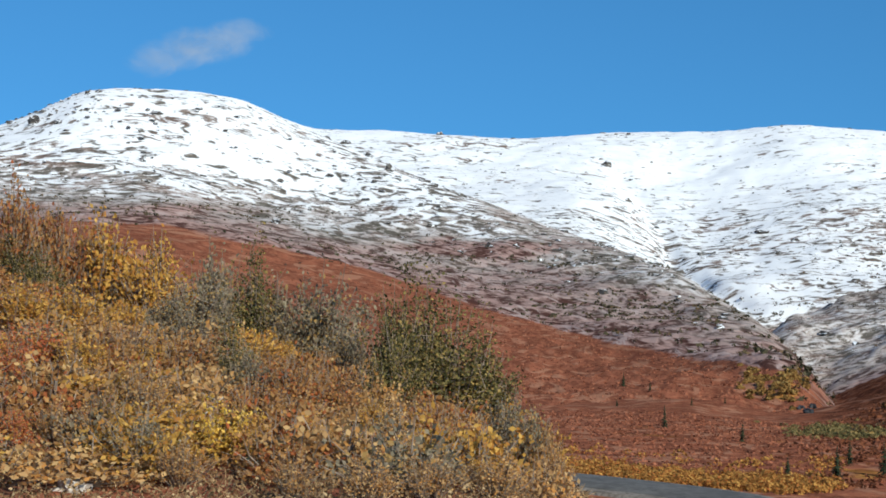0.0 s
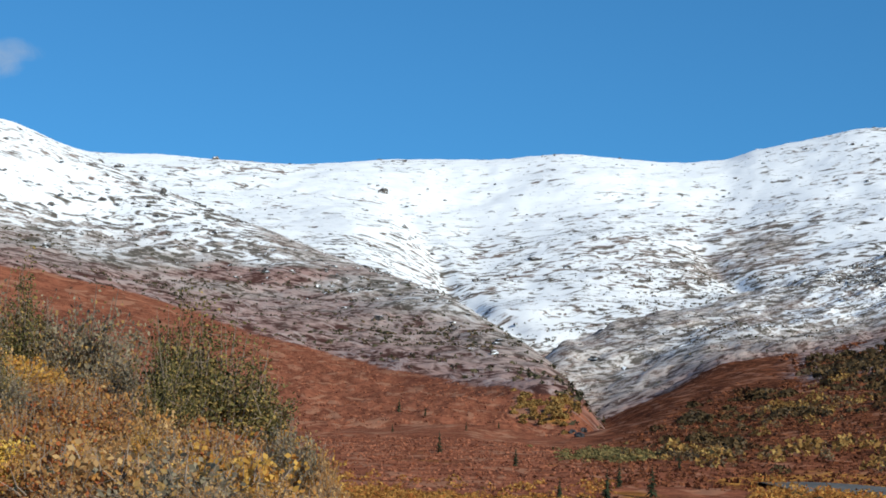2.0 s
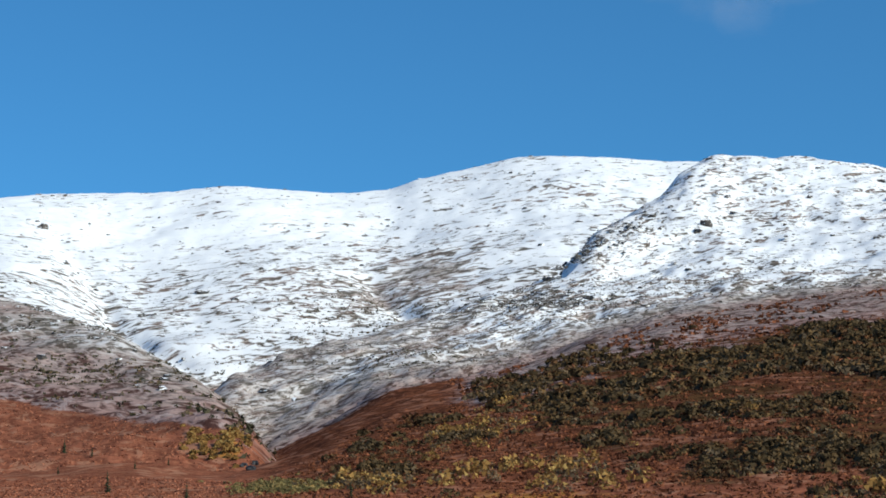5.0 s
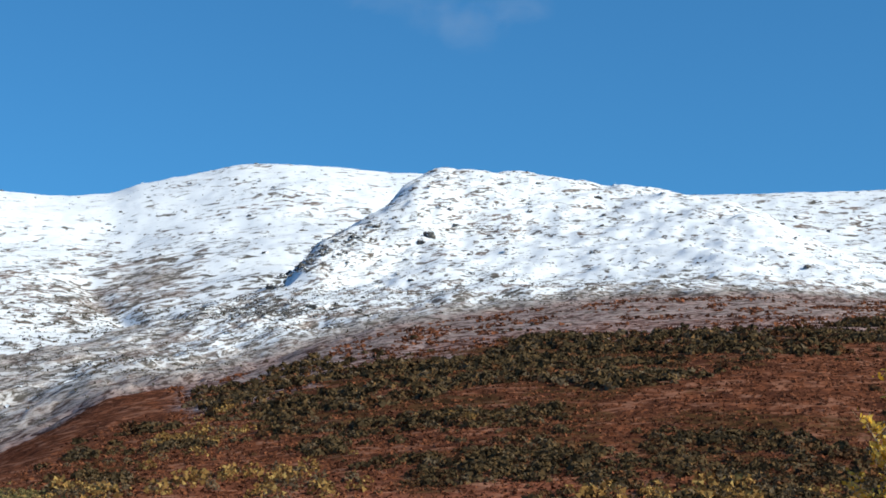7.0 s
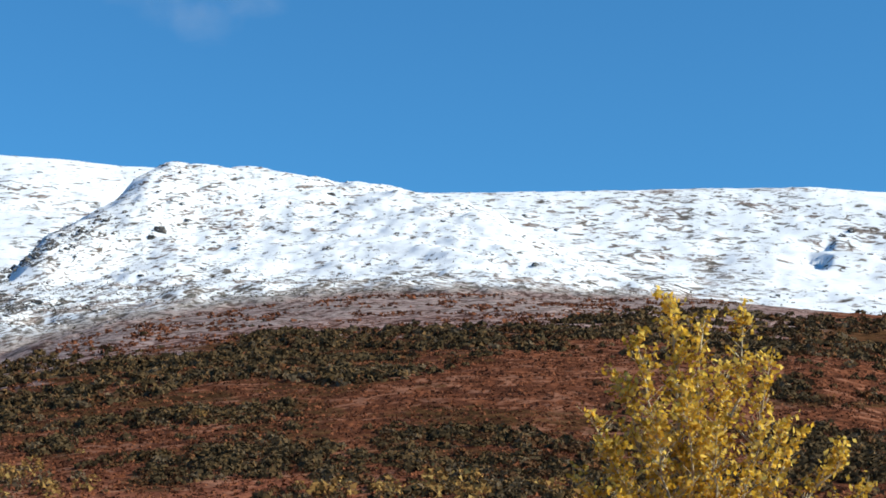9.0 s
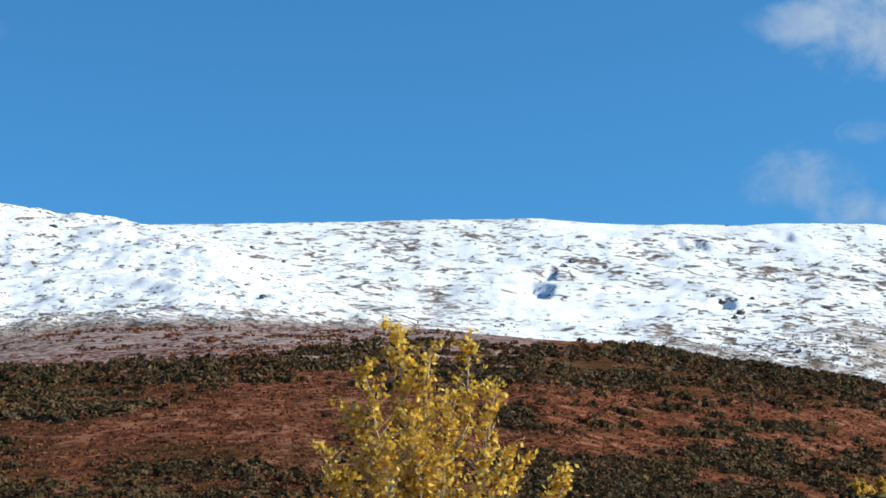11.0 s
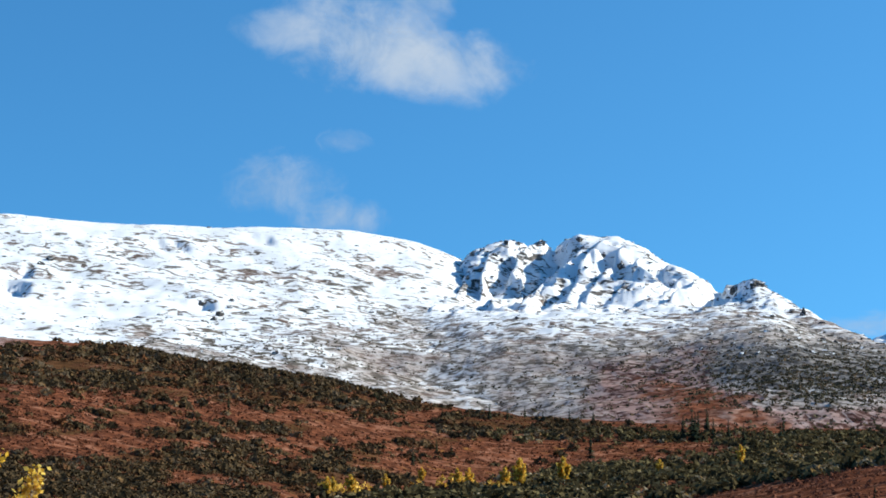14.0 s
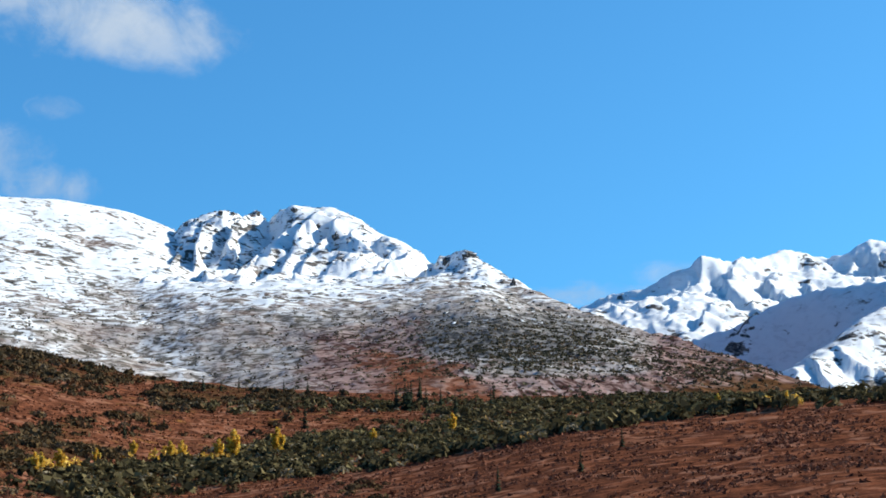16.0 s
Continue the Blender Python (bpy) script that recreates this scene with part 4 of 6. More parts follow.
def range_cover(az, el, x, y, s):
    """Deep snow on the far range; its hidden lower sides are left bare to cut bounced light."""
    low = along(az, [(74, -3), (82, -1.2), (84, -0.1), (86, 0.7), (88, 1.1), (92, 1.2), (101, -0.5)])
    return 1.2 * sm(el, low - 0.35, low + 0.1), 1.9 * sm(fractal(x, y, 70, 4, 77), 0.12, 0.75), 0.0


def far_cover(az, el, x, y, s):
    return 1.2, 1.9 * sm(fractal(x, y, 70, 4, 77), 0.12, 0.75), 0.0


FAR_SPUR = [(80, -2.6), (83, -2.2), (85.07, -1.53), (86.75, -0.42), (87.86, 0.4), (88.55, 0.67), (91, 0.8), (96, -0.6), (101, -1.6)]
FAR_R = [(74, 4130), (78, 4010), (82.6, 3850), (86, 4250), (87.2, 4330), (88.1, 4180), (89.5, 4480), (100, 4560)]


FAR_LOW = [(74, 3580), (82.6, 3600), (86, 3960), (89, 4150), (100, 4260)]


def far_carve(az, el):
    """The shaded breaks below the summits of the far range."""
    a = 26 * gully(az, el, [(0.6, 84.2), (1.4, 83.3), (2.1, 82.8), (2.5, 82.6)], 0.5) * sm(el, 0.6, 1.0) * (1 - sm(el, 2.1, 2.45))
    b = 22 * gully(az, el, [(0.7, 85.6), (1.2, 85.0), (1.7, 84.4)], 0.5) * sm(el, 0.8, 1.1) * (1 - sm(el, 1.5, 1.8))
    c = 46 * gully(az, el, [(1.5, 88.2), (2.3, 88.35)], 0.9) * sm(el, 1.7, 1.95) * (1 - sm(el, 2.25, 2.5))
    d = 24 * gully(az, el, [(1.9, 86.0), (2.4, 85.7)], 0.4) * sm(el, 1.9, 2.1) * (1 - sm(el, 2.3, 2.5))
    return a + b + c + d


mountain("mountain", 74, 100, 0.07,
         [([(a, r - 660) for a, r in FAR_LOW], [(74, -2.5), (100, -2.5)]), ([(a, r - 330) for a, r in FAR_LOW], [(74, -1.2), (80, -0.7), (84, 0.0), (90, 0.5), (100, -1)]),
          (FAR_LOW, [(74, -1.0), (78, 0.2), (79, 0.5), (80, 0.75), (82, 1.0), (84, 1.3), (88, 1.8), (92, 1.9), (100, -0.2)]),
          ([(a, r - 42) for a, r in FAR_R], [(74, -0.85), (77.96, 0.45), (79.4, 1.02), (80.6, 1.02), (81.8, 1.25), (82.4, 1.5), (82.9, 1.95), (83.5, 2.05), (85.3, 2.35), (86.5, 2.2), (87.2, 2.0),
                                             (87.8, 2.3), (88.3, 2.72), (91, 2.85), (95, 1.7), (100, 0.2)]),
          (FAR_R, FAR_A), ([(a, r + 280) for a, r in FAR_R], shift_(FAR_A, -4))],
         [8, 46, 56, 40, 10], "distant jagged range deep in snow", range_cover, (5.0, 95.0), 53, 0.8, 4.0, crisp=0.05, size=0.5, carve=far_carve, ribs=(13.0, 42.0, 420.0, lambda a, e: 1.0, -1.0, "saw"))
mountain("mountain", 80.5, 101, 0.07,
         [([(80, 2700), (88, 2350), (101, 2150)], [(80, -3.8), (101, -3.6)]), ([(80, 2905), (88, 2535), (101, 2340)], [(80, -3.6), (84, -2.9), (86, -2.1), (88, -1.3), (91, -0.8), (101, -2.2)]),
          ([(80, 3000), (88, 2640), (101, 2450)], FAR_B), ([(80, 3300), (101, 2800)], shift_(FAR_B, -4))],
         [8, 56, 10], "steep snowy mountain with a blue shaded flank", far_cover, (2.0, 90.0), 61, 0.7, 3.0, crisp=0.12, size=0.7, ribs=(3.0, 60.0, 200.0, lambda a, e: 1.0, 1.0))


def near_cover(az, el, x, y, s):
    return 1.0, 1.6 * sm(fractal(x, y, 60, 4, 78), 0.2, 0.9), 0.0


SPUR_FAR = [(80, 1750), (85, 1900), (88.5, 2230), (92, 2500), (101, 2700)]
mountain("mountain", 82.5, 101, 0.07,
         [([(80, 1400), (101, 1500)], [(80, -4.2), (101, -4.2)]), ([(80, 1520), (85, 1650), (88.5, 1800), (92, 1900), (101, 2000)], [(80, -3.6), (85, -3.2), (88.5, -3.1), (92, -2.9), (101, -3.3)]),
          (SPUR_FAR, FAR_SPUR), ([(a, r + 160) for a, r in SPUR_FAR], shift_(FAR_SPUR, -4))],
         [8, 56, 10], "sunlit snowy spur of the far mountain", near_cover, (6.0, 70.0), 67, 0.6, 2.0, crisp=0.12, size=0.8, ribs=(6.0, 50.0, 200.0, lambda a, e: 1.2, 1.6, "saw"))


# ---------------------------------------------------------------- road
def ribbon(name, line, half, lift, material, parent=None, label="", n=160):
    """A strip along a smooth line of (heading, distance), level across."""
    t = np.linspace(0, len(line) - 1, n)
    az, r = np.interp(t, range(len(line)), [p[0] for p in line]), np.interp(t, range(len(line)), [p[1] for p in line])
    for _ in range(14):
        az[1:-1], r[1:-1] = (az[:-2] + 2 * az[1:-1] + az[2:]) / 4, (r[:-2] + 2 * r[1:-1] + r[2:]) / 4
    x, y = r * np.sin(np.radians(az)), r * np.cos(np.radians(az))
    nx, ny = np.gradient(y), -np.gradient(x)
    d = np.hypot(nx, ny)
    nx, ny = nx / d, ny / d
    base = gz_many(az, r)
    for _ in range(20):
        base[1:-1] = (base[:-2] + 2 * base[1:-1] + base[2:]) / 4
    cols = [(-half - 0.5, -1.2), (-half, lift - 0.05), (-half * 0.95, lift), (0, lift + 0.05), (half * 0.95, lift), (half, lift - 0.05), (half + 0.5, -1.2)]
    v = np.stack([np.stack([x + nx * o, y + ny * o, base + h], 1) for o, h in cols], 1)
    return mesh_object(name, v.reshape(-1, 3), grid_faces(n, len(cols)), material, True, parent, label)


tagged(ribbon("road_shoulder", ROAD, 4.4, 0.35, GRAVEL, n=260), "pale gravel shoulder beside the road", "road", kind="structure")
tagged(ribbon("road", ROAD, 3.4, 0.45, ASPHALT, n=260), "grey asphalt road curving across the tundra", "road", kind="structure")

STREAM = [(12.0, 330), (12.1, 380), (11.9, 430), (12.35, 470), (12.2, 510), (12.6, 545), (12.9, 580)]
tagged(ribbon("stream_bed", STREAM, 1.2, 0.2, SOIL), "brown gravel bed of a small stream leaving the valley", "stream", kind="structure")


# ---------------------------------------------------------------- plants and stones
rng = np.random.default_rng(7)


def leaf_quads(c, size, flat=0.0, stretch=(1.0, 1.0)):
    """A diamond leaf at each centre, turned at random. stretch: the width and height by which its plant is scaled, so that the leaf keeps its shape."""
    n = len(c)
    u = rng.normal(size=(n, 3))
    u[:, 2] *= 1 - flat
    u /= np.linalg.norm(u, axis=1)[:, None]
    w = rng.normal(size=(n, 3))
    v = np.cross(u, w)
    v /= np.linalg.norm(v, axis=1)[:, None]
    s = (np.asarray(size) * rng.uniform(0.65, 1.35, n))[:, None]
    u, v = u * s / [stretch[0], stretch[0], stretch[1]], v * s / [stretch[0], stretch[0], stretch[1]]
    q = np.stack([c - u * 0.5, c + v * 0.33, c + u * 0.5, c - v * 0.33], 1)
    return q.reshape(-1, 3), np.arange(n * 4).reshape(-1, 4)


def sticks(a, b, ra, rb, sides=3):
    """Tapered rods from a to b."""
    n = len(a)
    d = b - a
    d = d / np.maximum(np.linalg.norm(d, axis=1), 1e-6)[:, None]
    ref = np.where(np.abs(d[:, 2:3]) > 0.9, [[1.0, 0, 0]], [[0, 0, 1.0]])
    u = np.cross(d, ref)
    u /= np.linalg.norm(u, axis=1)[:, None]
    v = np.cross(d, u)
    ra, rb = np.broadcast_to(ra, n)[:, None], np.broadcast_to(rb, n)[:, None]
    ring = []
    for p, r in ((a, ra), (b, rb)):
        for k in range(sides):
            t = 2 * math.pi * k / sides
            ring.append(p + (u * math.cos(t) + v * math.sin(t)) * r)
    verts = np.stack(ring, 1).reshape(-1, 3)
    base = np.arange(n)[:, None] * 2 * sides
    f = [np.concatenate([base + k, base + (k + 1) % sides, base + sides + (k + 1) % sides, base + sides + k], 1) for k in range(sides)]
    return verts, np.concatenate(f)


def thing(name, at, label, category, group=""):
    ob = new(name)
    ob.location = at
    return tagged(ob, label, category, group)


def shrub(name, at, leaf, label, leaves, leaf_size, twigs, stretch, width=1.25, group="shrubs on the bank"):
    """A shrub one metre high: many stems from one foot, leaf clusters on their upper parts, an uneven outline."""
    ob = thing(name, at, label, "shrub", group)
    t = rng.uniform(0, 2 * math.pi, twigs)
    lean = rng.uniform(0.05, 1.0, twigs) ** 0.7
    lump = 1 + 0.4 * np.sin(t * 3 + rng.uniform(0, 6)) * lean
    h = (1.05 - 0.5 * lean**2) * rng.uniform(0.32, 1.08, twigs) * (1 + 0.22 * np.sin(t * 2 + rng.uniform(0, 6)))
    tip = np.stack([np.cos(t) * lean * width * 0.5 * lump, np.sin(t) * lean * width * 0.5 * lump, h], 1)
    foot = np.stack([np.cos(t) * 0.10 * lean, np.sin(t) * 0.10 * lean, np.full(twigs, -0.08)], 1)
    mid = foot * 0.4 + tip * 0.6 + rng.normal(0, 0.03, (twigs, 3))
    sv = [sticks(foot, mid, 0.014, 0.008), sticks(mid, tip, 0.008, 0.003)]
    side = tip[rng.integers(0, twigs, twigs)]
    start = side * rng.uniform(0.55, 0.9, (twigs, 1))
    end = start + rng.normal(0, 0.12, (twigs, 3)) + [0, 0, 0.08]
    sv.append(sticks(start, end, 0.005, 0.002))
    vs, fs, o = [], [], 0
    for v, f in sv:
        vs.append(v)
        fs.append(f + o)
        o += len(v)
    mesh_object("branchwork", np.concatenate(vs), np.concatenate(fs), TWIG, True, ob, "thin grey-brown twigs")
    pts = rng.permutation(np.concatenate([tip, end, (mid + tip) / 2]))
    k = (len(pts) * rng.uniform(0, 1, leaves) ** 1.5).astype(int)  # some twigs in full leaf, others nearly bare
    c = pts[k] * rng.uniform(0.72, 1.0, (leaves, 1)) + rng.normal(0, 0.055, (leaves, 3)) - [0, 0, 0.02]
    c[:, 2] = np.maximum(c[:, 2], 0.02)
    v, f = leaf_quads(c, leaf_size, 0.0, stretch)
    mesh_object("foliage", v, f, leaf, False, ob)
    return ob


def aspen(name, at, stems, label, leaves, leaf_size, group="", trunk_r=0.05, spread=0.3, fluff=0.05):
    """A slim aspen: stems as (fork, tip) from the foot, the first the trunk; rising twigs along each, leaves in small bunches on them.
    spread: the twigs' length low on a stem, fluff: the width of a bunch of leaves, both in metres."""
    ob = thing(name, at, label, "tree", group)
    tall = stems[0][1][2]
    ta, tb, tr, spots = [], [], [], []
    for i, (fork, tip) in enumerate(stems):
        fork, tip = np.array(fork, dtype=float), np.array(tip, dtype=float)
        size = np.linalg.norm(tip - fork)
        steps = 8
        tt = np.linspace(0, 1, steps)
        line = np.array([fork + (tip - fork) * np.array([t**0.75, t**0.75, t]) + rng.normal(0, 0.012 * size, 3) * (0 < t < 1) for t in tt])
        thick = trunk_r * max(0.25, size / tall) if i else trunk_r
        taper = thick * (1 - np.arange(steps) / steps) + 0.003
        v, f = sticks(line[:-1], line[1:], taper[:-1], taper[1:], 6 if i == 0 else 5)
        mesh_object("trunk" if i == 0 else "limb", v, f, PALE_BARK, True, ob, "slim pale trunk" if i == 0 else "")
        for k in range(int(8 + 13 * size / spread)):
            t = rng.uniform(0.3 if i == 0 else 0.1, 1.0) ** 0.85
            p = np.array([np.interp(t, tt, line[:, j]) for j in range(3)])
            a = rng.uniform(0, 2 * math.pi)
            ln = spread * (0.42 + 0.58 * (1 - t) ** 0.7) * rng.uniform(0.3, 1.2)
            q = p + np.array([math.cos(a) * 0.75, math.sin(a) * 0.75, 0.7]) * ln
            ta.append(p)
            tb.append(q)
            tr.append(thick * 0.22 * (1 - t) + 0.003)
            for w in (0.4, 0.7, 1.0):
                if rng.uniform() < 0.72:
                    spots.append(p + (q - p) * w)
    v, f = sticks(np.array(ta), np.array(tb), np.array(tr), 0.002, 4)
    tagged(mesh_object("twig_spray", v, f, PALE_BARK, True, ob), "thin pale rising twigs", kind="stuff")
    spots = np.array(spots)
    k = rng.integers(0, len(spots), leaves)
    v, f = leaf_quads(spots[k] + rng.normal(0, fluff, (leaves, 3)), leaf_size)
    mesh_object("crown", v, f, ASPEN_LEAF, False, ob, "loose bright yellow leaves")
    return ob


def spruce(name, at, label, group):
    """A slender spruce one metre high: a trunk and whorls of drooping, ragged boughs."""
    ob = thing(name, at, label, "tree", group)
    v, f = sticks(np.array([[0, 0, -0.05]]), np.array([[0, 0, 1.0]]), 0.016, 0.004, 6)
    mesh_object("trunk", v, f, BARK, True, ob)
    vs, fs = [], []
    for h in np.linspace(0.10, 0.97, 15):
        reach = 0.19 * (1 - h) ** 0.8 + 0.02
        for k in range(7):
            a = rng.uniform(0, 2 * math.pi)
            r = reach * rng.uniform(0.5, 1.25)
            d, s = np.array([math.cos(a), math.sin(a), 0]), np.array([-math.sin(a), math.cos(a), 0]) * r * 0.42
            p = np.array([0, 0, h])
            vs += [p + [0, 0, 0.03], p + d * r * 0.6 + s - [0, 0, r * 0.2], p + d * r - [0, 0, r * 0.45], p + d * r * 0.6 - s - [0, 0, r * 0.25]]
            fs.append(np.arange(4) + len(vs) - 4)
    mesh_object("crown", np.array(vs), np.array(fs), NEEDLE, False, ob)
    return ob


def clumps(name, at, size, material, label, category, blades=22, leaf=0.3, height=0.75, loose=0.55):
    """Far brush as one piece of stuff: each clump is a rounded, ragged shell of leaf sprays that face outwards."""
    n = len(at)
    size = np.asarray(size)
    d = rng.normal(size=(n, blades, 3))
    d[:, :, 2] = np.abs(d[:, :, 2])
    d /= np.linalg.norm(d, axis=2)[:, :, None]
    lump = rng.uniform(0.55, 1.0, (n, blades, 1)) ** 0.6
    c = at[:, None, :] + d * lump * [1, 1, height] * (size[:, None, None] * 0.5)
    face = d + rng.normal(0, loose, d.shape)
    face /= np.linalg.norm(face, axis=2)[:, :, None]
    u = np.cross(face, rng.normal(size=d.shape))
    u /= np.linalg.norm(u, axis=2)[:, :, None]
    w = np.cross(face, u)
    k = (size[:, None] * leaf * rng.uniform(0.65, 1.35, (n, blades)))[:, :, None]
    v = np.stack([c - u * k * 0.5 - w * k * 0.2, c + u * k * 0.5 - w * k * 0.2, c + w * k * 0.55], 2).reshape(-1, 3)
    return tagged(mesh_object(name, v, np.arange(n * blades * 3).reshape(-1, 3), material, False), label, category, kind="stuff")


def owner(az, r):
    """The mountain whose slope lies uppermost at a heading and a distance."""
    best = (-1e8, None)
    for a, rr, h, ob in SHEETS:
        if ob and a[0] <= az <= a[-1]:
            i = int(np.argmin(np.abs(a - az)))
            best = max(best, (float(np.interp(r, rr[i], h[i], left=-1e9, right=-1e9)), ob), key=lambda q: q[0])
    return best[1]


def boulder(name, at, w, h, label, seed, mount, material=None):
    """A craggy outcrop: a broken block with ledges and facets, set into the slope."""
    bm = bmesh.new()
    bmesh.ops.create_icosphere(bm, subdivisions=3, radius=1)
    for p in bm.verts:
        d = p.co.normalized()
        n = noise.noise(d * 1.3 + Vector((seed * 3.1, 0, 0))) * 0.55 + noise.noise(d * 3.1 + Vector((0, seed * 1.7, 0))) * 0.35 + noise.noise(d * 7 + Vector((seed, 2, 0))) * 0.14
        step = round((d.z + n * 0.3) * 4) / 4
        p.co = Vector((d.x * (1 + n) * w * 0.5, d.y * (1 + n) * w * 0.4, (step * 0.3 + d.z * 0.7) * (1 + n * 1.1) * h * 0.66))
    me = bpy.data.meshes.new(name)
    bm.to_mesh(me)
    bm.free()
    me.materials.append(material or ROCK)
    ob = new(name, me)
    ob.matrix_world = Matrix.Translation(at) @ Matrix.Rotation(seed * 1.3, 4, "Z")
    if mount:
        ob.parent = mount
        return tagged(ob, label)
    return tagged(ob, label, "rock")


# the surfaces on which things lie
SHEETS = [(G_AZ, G_R, G_Z, None), LEFT, RIDGE, MIDDLE, PEAKS]


def top_z(az, rs):
    """The height of the highest surface along a heading."""
    z = np.full(len(rs), -1e9)
    for a, r, h, _ in SHEETS:
        if a[0] <= az <= a[-1]:
            i = int(np.argmin(np.abs(a - az)))
            v = np.interp(rs, r[i], h[i], left=-1e9, right=-1e9)
            z = np.maximum(z, v)
    return z


def lie(az, el, near=10.0, far=2900.0):
    """Where a line of sight first meets a slope: (point, distance)."""
    rs = np.geomspace(near, far, 3000)
    z = top_z(az, rs)
    hit = z >= rise(el, rs)
    i = int(np.argmax(hit)) if hit.any() else int(np.argmax((z - EYE[2]) / rs))
    r = float(rs[i])
    return Vector((r * math.sin(radians(az)), r * math.cos(radians(az)), float(z[i]))), r


# shrubs on the near bank: heading, elevation of foot and of top, width in degrees, kind
BANK = [(-14.3, 0.28, 2.33, 2.1, "rust"), (-13.0, -0.06, 1.81, 2.1, "rust"), (-12.0, -0.23, 1.18, 1.7, "rust"), (-11.3, -0.58, 1.25, 3.0, "gold")]
BANK += [(-9.7, -0.94, 0.50, 2.6, "gold"), (-14.2, -1.21, 0.47, 2.3, "olive"), (-13.3, -1.66, 0.02, 1.9, "olive"), (-11.7, -1.35, 0.34, 2.1, "grey"),
         (-7.5, -1.85, 0.55, 2.3, "grey"), (-6.4, -1.83, 0.12, 2.4, "olive"), (-8.2, -2.62, -0.34, 2.9, "grey"), (-9.1, -3.01, -1.12, 2.3, "grey"),
         (-4.2, -3.32, -0.26, 3.1, "grey"), (-5.6, -3.34, -1.05, 2.5, "grey"), (-3.0, -4.26, -1.77, 2.5, "grey"), (-1.45, -4.8, -0.65, 2.3, "olive"), (-0.6, -4.9, -1.35, 3.0, "olive"),
         (0.4, -5.24, -1.6, 3.8, "olive"), (-1.7, -5.28, -2.32, 2.3, "olive"), (1.4, -5.5, -2.4, 2.6, "olive"), (-7.2, -4.32, -2.23, 2.5, "olive")]
BANK += [(-6.5, -4.88, -2.98, 1.9, "grey"), (-14.0, -2.51, -0.83, 2.5, "gold"), (-12.5, -2.68, -0.99, 2.5, "gold"), (-13.6, -3.9, -2.22, 2.5, "red"),
         (-12.0, -4.17, -2.48, 1.9, "gold"), (-14.3, -4.36, -2.7, 1.5, "red"), (-10.6, -3.78, -1.9, 2.3, "tan"), (-8.6, -4.33, -2.44, 2.7, "rust"),
         (-10.0, -5.47, -3.59, 2.5, "tan"), (-5.1, -5.24, -3.15, 2.7, "rust"), (-6.3, -5.63, -3.92, 2.5, "rust"), (-3.6, -5.22, -3.5, 2.5, "rust"),
         (-7.2, -6.77, -4.75, 2.4, "yellow"), (-8.2, -6.4, -4.89, 1.5, "gold"), (-6.3, -6.95, -5.35, 1.5, "gold"), (-4.1, -6.74, -5.23, 1.7, "gold")]
BANK += [(-2.95, -6.85, -5.75, 1.2, "bright"), (-9.6, -4.1, -2.6, 1.6, "gold"), (-2.2, -5.9, -4.6, 1.6, "gold"), (-5.0, -6.2, -4.9, 1.6, "gold"), (-3.5, -6.54, -5.31, 1.2, "rust"), (-14.2, -6.39, -5.29, 1.7, "red"), (-12.8, -6.21, -4.64, 2.1, "tan"),
         (-10.0, -7.15, -5.28, 2.9, "grey"), (-11.3, -6.4, -4.54, 2.7, "tan"), (-8.7, -7.52, -6.02, 2.3, "tan"), (-1.5, -6.89, -4.99, 2.7, "tan"),
         (-0.1, -6.67, -4.77, 2.5, "rust"), (1.0, -7.03, -5.13, 2.3, "tan"), (2.4, -6.99, -4.15, 2.3, "grey"), (3.4, -7.44, -4.98, 1.9, "tan"),
         (3.9, -7.71, -6.01, 1.4, "tan"), (2.0, -7.85, -6.25, 2.3, "tan"), (-0.3, -7.9, -6.49, 2.5, "tan"), (-2.4, -8.03, -7.0, 2.3, "tan"), (-4.9, -7.97, -6.65, 2.1, "tan")]
KINDS = {"gold": (GOLD_LEAF, 2800, 0.056, 110, "low shrub with golden-yellow autumn leaves on the bank"),
         "rust": (RUST_LEAF, 2800, 0.052, 120, "dwarf birch shrub with rust-orange leaves on the bank"),
         "red": (RED_LEAF, 2400, 0.052, 70, "low shrub with red-orange autumn leaves on the bank"),
         "olive": (OLIVE_LEAF, 5600, 0.052, 64, "dense willow shrub with dull olive-green leaves on the bank"),
         "tan": (TAN_LEAF, 2000, 0.050, 90, "withered shrub with tan leaves and bare twigs"),
         "low_tan": (TAN_LEAF, 950, 0.052, 45, "knee-high withered shrub with tan leaves on the bank"),
         "low_rust": (RUST_LEAF, 950, 0.052, 40, "knee-high dwarf birch with rusty leaves on the bank"),
         "low_grey": (GREY_LEAF, 700, 0.05, 60, "knee-high tangle of bare grey twigs on the bank"),
         "low_gold": (GOLD_LEAF, 950, 0.052, 40, "knee-high willow with yellow leaves on the bank"),
         "yellow": (YELLOW_LEAF, 2600, 0.062, 60, "low willow with dull yellow leaves on the bank"),
         "bright": (ASPEN_LEAF, 2200, 0.052, 60, "low willow with bright yellow leaves on the bank"),
         "grey": (GREY_LEAF, 3400, 0.044, 80, "half-bare willow shrub with grey twigs and few leaves")}
made = {}


